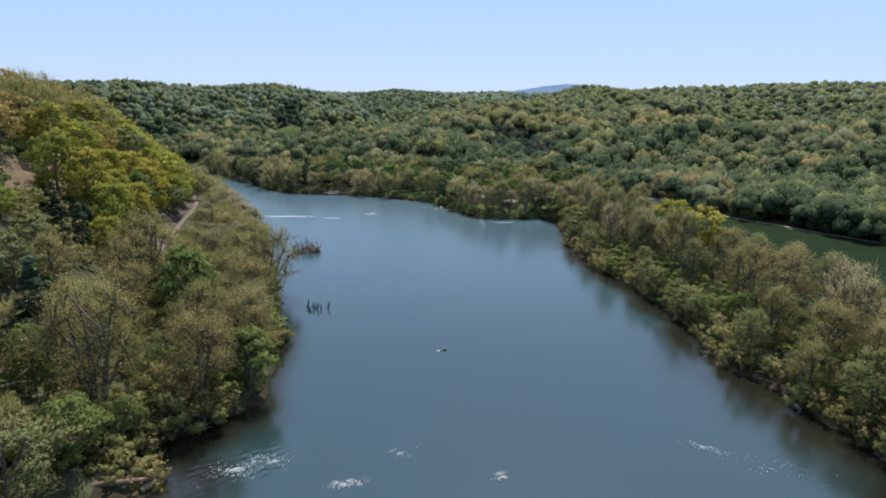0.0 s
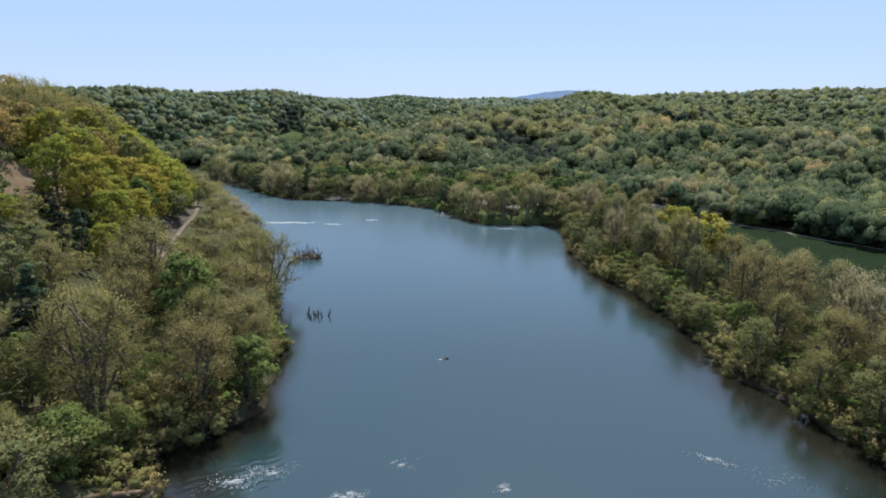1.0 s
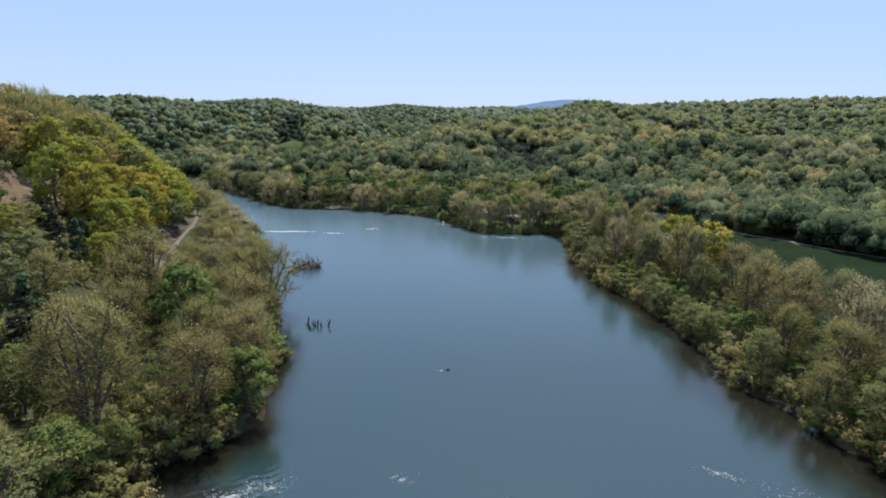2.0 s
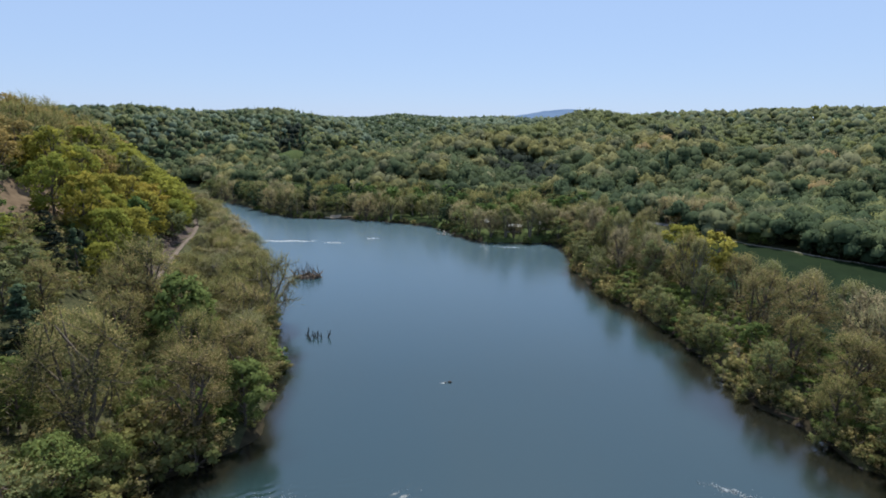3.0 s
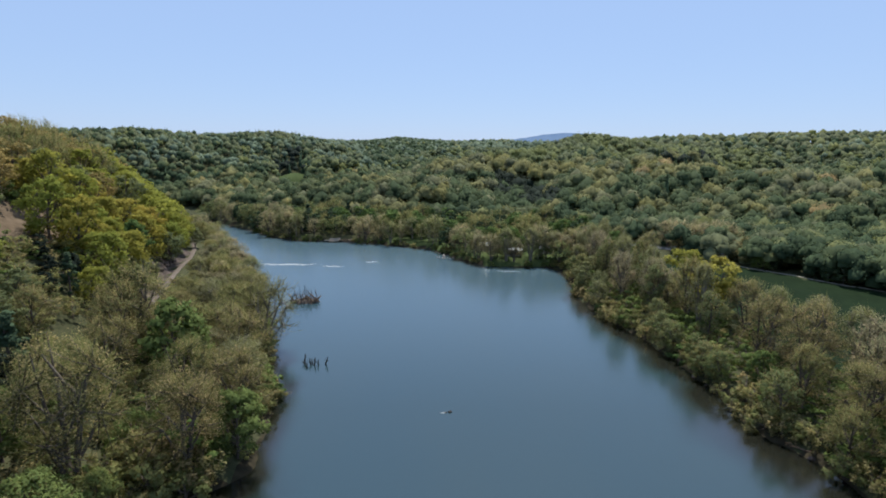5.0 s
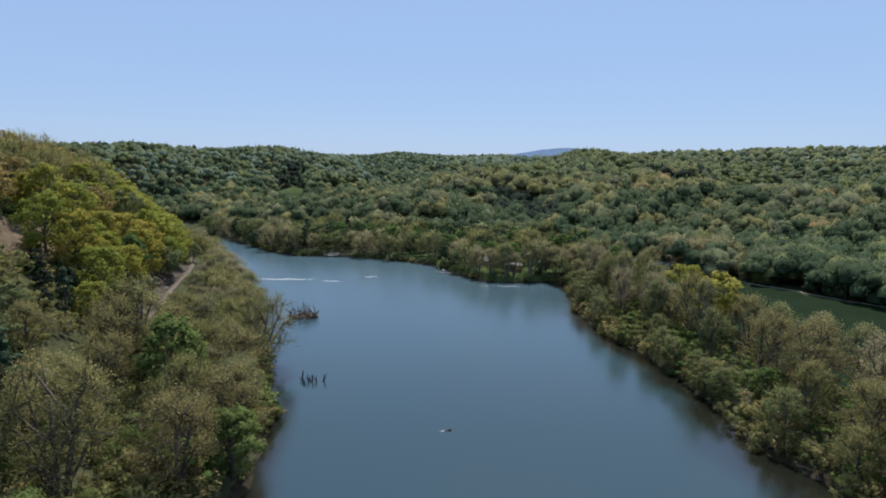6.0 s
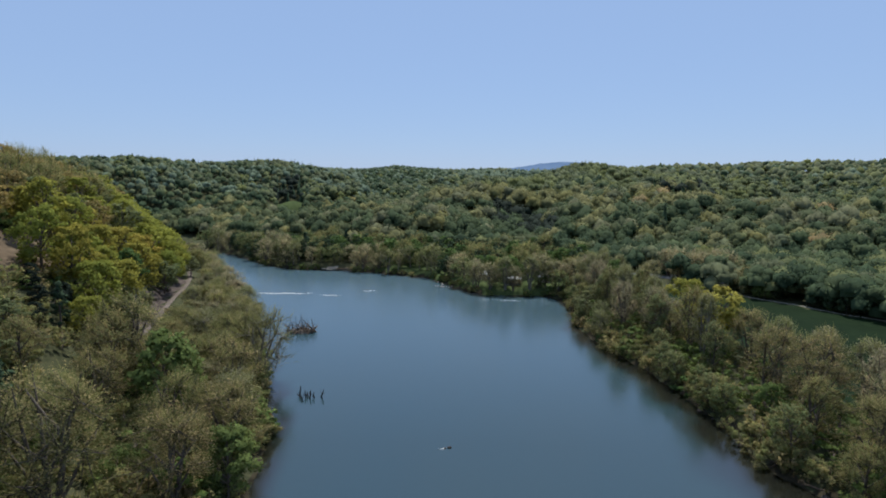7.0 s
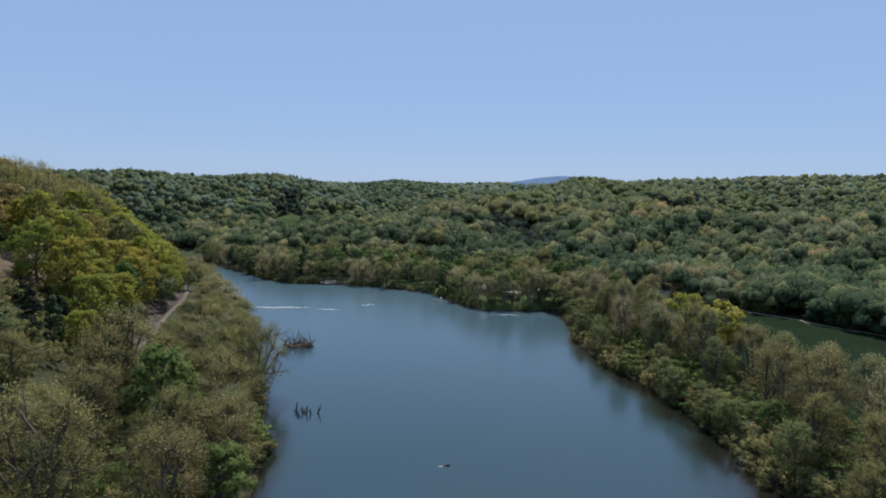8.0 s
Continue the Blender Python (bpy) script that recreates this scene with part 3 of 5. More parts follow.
# key, seed, label, leaves, bark, height, radius, base, clumps, per clump, leaf, twigs, shape
for row in (
    ("yellow_a", 11, "broad tree in yellow-green spring leaf", LEAF_YELLOW, BARK, 14, 5.2, 0.1, 62, 80, 0.24, 0.0, "round"),
    ("yellow_b", 12, "rounded tree in golden-green young leaf", LEAF_YELLOW, BARK, 12, 4.8, 0.18, 56, 80, 0.24, 0.0, "round"),
    ("gold_a", 51, "rounded tree in bright golden-yellow young leaf", LEAF_GOLD, BARK, 14, 4.4, 0.35, 54, 80, 0.24, 0.0, "round"),
    ("green_a", 13, "full tree in fresh green leaf", LEAF_GREEN, BARK, 12, 4.4, 0.12, 62, 80, 0.24, 0.0, "round"),
    ("green_b", 14, "tall tree in bright green leaf", LEAF_GREEN, BARK, 15, 4.4, 0.2, 62, 80, 0.24, 0.0, "tall"),
    ("spring_a", 61, "bushy tree in light spring-green leaf", LEAF_SPRING, BARK, 10, 4.6, 0.08, 60, 84, 0.2, 0.08, "round"),
    ("lime_a", 23, "broad tree in light lime-green leaf", LEAF_LIME, BARK, 13, 4.8, 0.2, 62, 80, 0.22, 0.0, "round"),
    ("rust_a", 43, "tree with rusty-tan young leaves", LEAF_RUST, BARK, 13, 4.8, 0.2, 62, 76, 0.2, 0.1, "round"),
    ("olive_a", 15, "tree in thin olive spring leaf", LEAF_OLIVE, BARK, 14, 5.2, 0.15, 74, 96, 0.125, 0.3, "round"),
    ("olive_b", 16, "forked tree in sparse olive leaf", LEAF_OLIVE, BARK, 16, 5.4, 0.2, 74, 92, 0.125, 0.35, "tall", 0.05, 2),
    ("tan_a", 17, "budding sycamore with a haze of tan twigs", LEAF_TAN, BARK, 17, 6.2, 0.2, 92, 104, 0.105, 0.42, "round", 0.0, 3),
    ("tan_b", 18, "budding sycamore with pale limbs and tan twigs", LEAF_TAN, BARK, 14, 5.2, 0.18, 80, 92, 0.105, 0.45, "round", 0.08, 2),
    ("pale_a", 41, "pale budding sycamore with light grey limbs", LEAF_PALE, PALE_BARK, 16, 4.6, 0.22, 76, 80, 0.115, 0.42, "tall", 0.03, 3),
    ("pale_b", 42, "slender pale tree just coming into bud", LEAF_PALE, PALE_BARK, 13, 4.6, 0.18, 74, 80, 0.115, 0.38, "round", 0.05, 1),
    ("bud_a", 44, "rounded tree in pinkish-grey bud", LEAF_BUD, BARK, 13, 5.2, 0.15, 74, 84, 0.115, 0.4, "round", 0.02, 2),
    ("grey_a", 19, "riverside tree in grey-green young leaf", LEAF_GREY, BARK, 12, 4.6, 0.08, 66, 78, 0.18, 0.2, "round", 0.08),
    ("deep_a", 20, "dense tree in deep green leaf", LEAF_DEEP, BARK, 12, 4.0, 0.1, 60, 80, 0.24, 0.0, "round"),
    # stands in for dark shade between the trees
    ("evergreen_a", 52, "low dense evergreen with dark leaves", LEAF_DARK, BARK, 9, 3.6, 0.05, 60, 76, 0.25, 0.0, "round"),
    ("conifer_a", 21, "dark green pine with drooping tiers", NEEDLES, BARK, 15, 3.2, 0.12, 60, 80, 0.22, 0.0, "cone"),
):
    tree_kind(*row)
for row in (
    ("shrub_green", 31, "low bright green shrub on the bank", LEAF_GREEN, BARK, 3.4, 2.2, 0.02, 16, 60, 0.2, 0.0, "round"),
    ("shrub_olive", 32, "low olive shrub on the bank", LEAF_OLIVE, BARK, 3.0, 2.3, 0.02, 16, 60, 0.17, 0.2, "round"),
    ("shrub_tan", 33, "tangled tan brush on the bank", LEAF_TAN, BARK, 3.2, 2.3, 0.02, 16, 60, 0.14, 0.4, "round"),
):
    tree_kind(*row, name="shrub")
tree_kind("bare", 35, "leafless tree leaning over the river", LEAF_TAN, PALE_BARK, 13, 6.0, 0.2, 80, 40, 0.08, 0.9, "round", 0.16, 3)

rng = np.random.default_rng(5)


def scatter(x0, x1, y0, y1, step):
    """Places on a shaken grid."""
    a, b = np.meshgrid(np.arange(x0, x1, step), np.arange(y0, y1, step), indexing="ij")
    a = a + rng.uniform(-0.42, 0.42, a.shape) * step
    b = b + rng.uniform(-0.42, 0.42, b.shape) * step
    return a.ravel(), b.ravel()


def choose(weights):
    keys = list(weights)
    p = np.array([weights[k] for k in keys], float)
    return keys[rng.choice(len(keys), p=p / p.sum())]


# trees of the left bank and the hill above the trail
hill_rows, far_rows = [], []
WEST, EAST, HILL = "trees of the west bank", "trees of the east bank", "trees of the hillside"
SINGLE = [("gold_a", 62.5, 132, 1.13, 1.15, EAST), ("yellow_b", 62, 150, 1.22, 0.95, EAST), ("green_a", 58.5, 58, 0.7, 1.2, EAST),
          ("tan_a", 62.5, 97.5, 0.86, 1.1, EAST), ("pale_a", 68, 104, 0.9, 1.15, EAST), ("tan_b", 60, 108, 0.95, 1.1, EAST), ("bud_a", 66.5, 84, 1.05, 1.0, EAST),
          ("tan_b", 58.5, 78, 0.85, 1.1, EAST), ("olive_b", 56.5, 88, 0.66, 1.1, EAST), ("tan_a", 64, 70, 0.85, 1.1, EAST),
          ("bud_a", 70.5, 91, 1.05, 1.1, EAST), ("bud_a", 69, 77, 1.02, 1.1, EAST), ("pale_a", 74, 101, 0.82, 1.2, EAST), ("olive_b", 73, 84, 0.8, 1.1, EAST),
          ("olive_b", 60, 62, 0.88, 1.1, EAST), ("tan_b", 61.5, 54, 0.95, 1.1, EAST), ("grey_a", 57.5, 66, 0.8, 1.1, EAST), ("bud_a", 66.5, 73, 1.0, 1.1, EAST),
          ("pale_a", 66, 114, 0.86, 1.15, EAST), ("tan_b", 65, 123, 0.92, 1.1, EAST), ("tan_a", 68, 64, 0.9, 1.1, EAST),
          # the big sycamores of the near left bank, and the green trees between them
          ("tan_a", -43.5, 61.5, 1.14, 1.12, WEST), ("tan_b", -32.5, 66.5, 0.98, 1.1, WEST), ("tan_a", -36.5, 77, 0.84, 1.05, WEST),
          ("green_a", -28, 72, 0.78, 1.12, WEST), ("green_a", -44.5, 90, 1.28, 0.92, WEST), ("spring_a", -41.5, 52.5, 0.78, 1.1, WEST),
          ("olive_a", -46.5, 50.5, 0.56, 1.3, WEST), ("spring_a", -38.5, 58.5, 0.62, 0.85, WEST), ("green_a", -52.5, 63, 0.75, 0.95, WEST),
          ("olive_b", -54.5, 58, 0.95, 1.0, WEST), ("spring_a", -40.5, 70.5, 0.6, 1.0, WEST), ("tan_b", -50.5, 74, 0.9, 1.15, WEST),
          ("pale_b", -33.5, 86.5, 0.85, 1.2, WEST), ("tan_b", -37, 96, 0.86, 1.15, WEST), ("tan_a", -51.5, 84, 0.76, 1.05, WEST),
          ("bare", -38.5, 116, 1.2, 1.0, WEST), ("conifer_a", -60.5, 76, 0.95, 1.3, HILL), ("evergreen_a", -57.5, 72, 1.0, 1.0, HILL),
          # the yellow trees beside the clearing; near-black evergreens paint the shaded hollow below them
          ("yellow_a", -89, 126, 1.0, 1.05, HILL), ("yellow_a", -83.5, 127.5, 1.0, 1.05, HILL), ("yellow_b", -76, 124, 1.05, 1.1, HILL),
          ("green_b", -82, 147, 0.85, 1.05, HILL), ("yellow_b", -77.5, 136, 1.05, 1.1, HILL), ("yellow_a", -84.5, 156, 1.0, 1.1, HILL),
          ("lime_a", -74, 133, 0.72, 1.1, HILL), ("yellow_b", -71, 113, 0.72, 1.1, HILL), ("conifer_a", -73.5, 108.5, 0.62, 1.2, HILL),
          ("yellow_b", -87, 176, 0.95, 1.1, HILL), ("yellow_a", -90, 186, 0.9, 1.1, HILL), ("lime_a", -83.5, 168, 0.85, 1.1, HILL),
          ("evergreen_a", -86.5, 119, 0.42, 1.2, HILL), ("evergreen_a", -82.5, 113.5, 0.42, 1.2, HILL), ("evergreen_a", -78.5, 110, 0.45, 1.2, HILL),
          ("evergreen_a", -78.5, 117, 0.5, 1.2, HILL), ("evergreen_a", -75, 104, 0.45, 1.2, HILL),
          ("lime_a", -73.5, 95, 0.48, 1.2, HILL), ("olive_a", -67.5, 90, 0.66, 1.15, HILL), ("yellow_b", -81, 98, 0.5, 1.2, HILL), ("lime_a", -68.5, 83, 0.68, 1.1, HILL),
          ("olive_a", -77, 86.5, 0.56, 1.2, HILL),
          ("yellow_b", -93.5, 197, 0.85, 1.1, HILL), ("yellow_a", -99, 206, 0.85, 1.1, HILL), ("lime_a", -91, 202, 0.6, 1.1, HILL)]


def taken(x, y):
    """Whether one of the single trees stands there, or just before it."""
    gaps = ((-41.5, 83), (-30, 63.5), (-27, 66), (-84, 110), (-79, 104), (-91, 118))
    return any(math.hypot(x - q[1], y - q[2]) < (6.2 if y < 130 else 4.6) for q in SINGLE) or any(math.hypot(x - a, y - b) < 4.5 for a, b in gaps) or open_lawn(x, y)


def on_spit(x, y):
    """The bare tip of the bank where the log lies."""
    return x > -42 and y < 54


def below_clearing(x, y):
    """The open slope below the clearing, where only low growth stands."""
    return y > 60 and -0.86 < x / y < -0.722 and 122 < math.hypot(x, y) < 162


def open_lawn(x, y):
    """The open strips of lawn between the buildings and the river."""
    for bx, by in ((14, 227), (38, 222), (50, 241), (24.5, 215.5)):
        r = math.hypot(bx, by)
        ahead, aside = (x * bx + y * by) / r, (x * by - y * bx) / r
        if r - 38 < ahead < r + 4 and abs(aside) < 2.4:
            return True
    return False


px, py = scatter(-190, -22, 36, 300, 8.4)
d, up, lb = shore(px, py), line_distance(px, py, TRAIL), line_distance(px, py, LEFT_BANK)
for x, y, dd, u, side, cl in zip(px, py, d, up, lb, in_clearing(px, py)):
    if dd < 0.6 or side < 0 or (-4.5 < u < 3.2 and y > 104) or (122 < y < 200 and 0 < u < 7.0) or cl or below_clearing(x, y) or u > 55 or x < -0.82 * y - 20 or taken(x, y):
        continue
    if u < -3:
        k = choose({"bud_a": 6, "tan_b": 2, "pale_a": 2, "pale_b": 2, "olive_b": 0.8} if y > 112 else {"tan_a": 5, "tan_b": 5, "olive_a": 1.5, "olive_b": 1.5, "grey_a": 0.5, "lime_a": 0.4} if dd > 5 or y > 95 else {"grey_a": 3, "green_a": 2, "tan_b": 2, "olive_a": 2})
        sc = rng.uniform(0.62, 0.8) if y > 100 else rng.uniform(0.8, 1.0)
        if u > -14 and y > 100:
            sc *= 0.62
    elif u < 34:
        k = choose({"yellow_a": 5, "yellow_b": 5, "green_b": 0.5, "olive_a": 0.6, "lime_a": 2, "rust_a": 0.8} if y > 96 else {"olive_a": 3.5, "yellow_b": 0.5, "lime_a": 1.5, "tan_a": 2, "green_b": 1, "evergreen_a": 0.6})
        sc = rng.uniform(0.85, 1.1)
    else:
        k = choose({"rust_a": 7, "olive_a": 1.5, "tan_a": 3, "yellow_b": 0.7})
        sc = rng.uniform(0.75, 1.0)
    if y > 175 or u > 34:
        hill_rows.append((k, x, y, sc, rng.uniform(0, 360)))
    else:
        plant(k, x, y, sc, rng.uniform(0, 360), "trees of the hillside" if u > 0 else "trees of the west bank", wide=rng.uniform(0.95, 1.15) if u > 0 else rng.uniform(1.15, 1.4))
# the low budding wood between the trail and the river
px, py = scatter(-170, -30, 100, 300, 5.2)
for x, y, dd, u, side in zip(px, py, shore(px, py), line_distance(px, py, TRAIL), line_distance(px, py, LEFT_BANK)):
    if dd < 0.8 or side < 0 or u > -4.2 or taken(x, y):
        continue
    row = (choose({"bud_a": 4 if y > 135 else 1, "tan_b": 4, "pale_b": 3, "olive_a": 0.8}), x, y, rng.uniform(0.36, 0.5) if u > -11 else rng.uniform(0.45, 0.66), rng.uniform(0, 360))
    if y > 150:
        hill_rows.append(row)
    else:
        plant(*row, WEST, wide=1.2)
grove("hilltop_woods", hill_rows, "yellow-green and tan spring woods on the hill")

# trees of the right bank
px, py = scatter(36, 100, 40, 212, 6.6)
d, fd = shore(px, py), inside(px, py, FIELD)
for x, y, dd, f in zip(px, py, d, fd):
    if dd < 1.2 or f or dd > 23 or taken(x, y):
        continue
    far_end = {"pale_a": 2.5, "pale_b": 2, "bud_a": 3, "grey_a": 2.5, "tan_a": 1.5, "green_b": 0.8, "olive_b": 0.6, "lime_a": 0.4}
    k = choose(far_end if y > 118 and dd > 3 else {"grey_a": 4, "olive_a": 2, "lime_a": 1.5, "green_a": 0.7, "pale_b": 1.5} if dd < 7 else {"pale_a": 1.5, "pale_b": 1, "bud_a": 1.5, "tan_a": 2, "olive_b": 2.5, "grey_a": 2, "lime_a": 1.2, "green_b": 1.5})
    plant(k, x, y, rng.uniform(0.45, 0.66) if dd < 7 else rng.uniform(0.82, 1.06), rng.uniform(0, 360), "trees of the east bank", wide=rng.uniform(0.95, 1.2) if dd < 7 else rng.uniform(0.7, 0.95))
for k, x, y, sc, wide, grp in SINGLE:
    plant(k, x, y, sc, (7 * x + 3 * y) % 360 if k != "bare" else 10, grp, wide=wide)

# trees of the far bank
px, py = scatter(-135, 62, 203, 330, 5.4)
d, back = shore(px, py), line_distance(px, py, FOOTHILL)
for x, y, dd, b in zip(px, py, d, back):
    if dd < 1.2 or b > 12 or (-56 < x < -45 and dd < 3) or line_distance(np.array([x]), np.array([y]), LEFT_BANK)[0] > 0 or (17 < x < 34 and 205 < y < 219) or open_lawn(x, y):
        continue
    if dd > 12 and b < 0 and rng.uniform() < 0.25:
        continue
    k = choose({"bud_a": 6, "pale_b": 3, "pale_a": 1.5, "grey_a": 2, "deep_a": 1.2} if dd < 11 else {"deep_a": 3, "green_a": 2, "grey_a": 2, "olive_a": 1.5, "conifer_a": 0.2})
    far_rows.append((k, x, y, rng.uniform(0.5, 0.95), rng.uniform(0, 360)))
for x, y in zip(*scatter(92, 118, 229, 246, 4.6)):
    far_rows.append(("bud_a", x, y, rng.uniform(0.75, 0.95), rng.uniform(0, 360)))
grove("far_bank_woods", far_rows, "budding and green trees along the far bank", 8, 2.4)

# trees before the buildings
for k, x, y, sc in (("pale_a", 21, 210, 0.78), ("pale_b", 36, 212, 0.8), ("pale_b", 16, 211, 0.75), ("pale_a", 30, 210.5, 0.8), ("tan_b", 45, 214, 0.8),
                    ("bud_a", 24, 210, 0.72), ("bud_a", 38.5, 210.5, 0.8), ("grey_a", 18, 213.5, 0.6), ("bud_a", 42.5, 209, 0.72), ("grey_a", 33, 211, 0.55), ("bud_a", 11, 214, 0.75)):
    plant(k, x, y, sc, rng.uniform(0, 360), "trees of the far bank", wide=1.2)

plant("bare", 39.5, 211, 0.8, 200, "trees of the far bank")

# brush at the water's edge
brush_rows = []
for line, x_sign in ((LEFT_BANK[4:16], -1), (RIGHT_BANK[4:26], 1)):
    for (ax, ay), (bx, by) in zip(line, line[1:]):
        for k in range(max(1, int(math.hypot(bx - ax, by - ay) / 1.9))):
            q = rng.uniform()
            x, y = ax + q * (bx - ax) + x_sign * rng.uniform(-0.3, 3.0), ay + q * (by - ay) + rng.uniform(-1, 1)
            if shore(np.array([x]), np.array([y]))[0] < 0.1 or y < 36 or (x < 0 and on_spit(x, y)) or (-57 < x < -44 and y > 240):
                continue
            row = (choose({"shrub_green": 0.8, "shrub_olive": 4, "shrub_tan": 2} if y < 190 else {"shrub_green": 3, "shrub_olive": 2}), x, y, rng.uniform(0.6, 1.15) if y < 190 else rng.uniform(0.4, 0.8), rng.uniform(0, 360))
            if y < 150:
                plant(*row, "bank brush", wide=1.2)
            else:
                brush_rows.append(row)
# undergrowth at the foot of the near banks
for k, x, y, sc in (("shrub_olive", -31, 63, 1.3), ("shrub_tan", -33.5, 66, 1.4), ("shrub_olive", -35.5, 63, 1.4), ("shrub_green", -34, 70, 1.3), ("shrub_tan", -30.5, 67, 1.2),
                    ("shrub_olive", -37, 67, 1.5), ("shrub_tan", -36, 59, 1.3), ("shrub_olive", -39.5, 56, 1.2), ("shrub_olive", 56, 55, 1.3),
                    ("shrub_green", 59, 53, 1.5), ("shrub_olive", 57.5, 59, 1.4), ("shrub_tan", 55.5, 62, 1.2), ("shrub_olive", 60.5, 57, 1.6), ("shrub_olive", 56.5, 51, 1.2)):
    plant(k, x, y, sc, 53 * x, "bank brush", wide=1.2)
# undergrowth between the trees of the west bank and the hillside
low_rows = []
px, py = scatter(-115, -26, 40, 150, 4.2)
for x, y, dd, u, cl in zip(px, py, shore(px, py), line_distance(px, py, TRAIL), in_clearing(px, py)):
    if dd < 1.0 or on_spit(x, y) or line_distance(np.array([x]), np.array([y]), LEFT_BANK)[0] < 0 or u > 42 or cl or (abs(u) < 1.9 and y > 100) or (122 < y and 0 < u < 6) or x < -0.82 * y - 20:
        continue
    low_rows.append((choose({"shrub_green": 2, "shrub_olive": 4, "shrub_tan": 1.5}), x, y, rng.uniform(0.7, 1.2) if abs(u) > 5 else 0.6, rng.uniform(0, 360)))
grove("undergrowth", low_rows, "tangled green undergrowth beneath the trees", 3, 1.35, 1.25)
# undergrowth beneath the trees of the east bank
low_rows = []
px, py = scatter(36, 84, 46, 208, 3.9)
for x, y, dd, f in zip(px, py, shore(px, py), inside(px, py, FIELD)):
    if 1.2 < dd < 24 and not f:
        low_rows.append((choose({"shrub_green": 6, "shrub_olive": 2, "shrub_tan": 1}), x, y, rng.uniform(0.6, 1.2), rng.uniform(0, 360)))
grove("undergrowth", low_rows, "tangled green undergrowth beneath the trees", 3, 1.35, 1.2)
# brush and small trees at the back of the field
for (ax, ay), (bx, by) in zip(HEDGE, HEDGE[1:]):
    for k in range(int(math.hypot(bx - ax, by - ay) / 1.6)):
        q, o = rng.uniform(), rng.uniform(1.2, 9.0)
        row = (choose({"deep_a": 2, "grey_a": 3, "green_a": 2, "olive_a": 2, "shrub_green": 2, "shrub_olive": 1, "tan_b": 1}), ax + q * (bx - ax) + o * 0.75, ay + q * (by - ay) + o * 0.6, rng.uniform(0.35, 0.75), rng.uniform(0, 360))
        if 90 < row[1] < 104 and row[2] > 205 and not row[0].startswith("shrub"):
            continue
        brush_rows.append(row)
grove("hedgerow_brush", brush_rows, "tangled green and tan brush along banks and field", 4, 1.85, 1.2)


# ---- the far woods ----
def ico(level):
    """A ball of triangles with its deep underside left off: points and faces."""
    bm = bmesh.new()
    bmesh.ops.create_icosphere(bm, subdivisions=level, radius=1.0)
    v = np.array([q.co[:] for q in bm.verts])
    f = np.array([[q.index for q in t.verts] for t in bm.faces if t.calc_center_median().z > -0.45])
    bm.free()
    return v, f


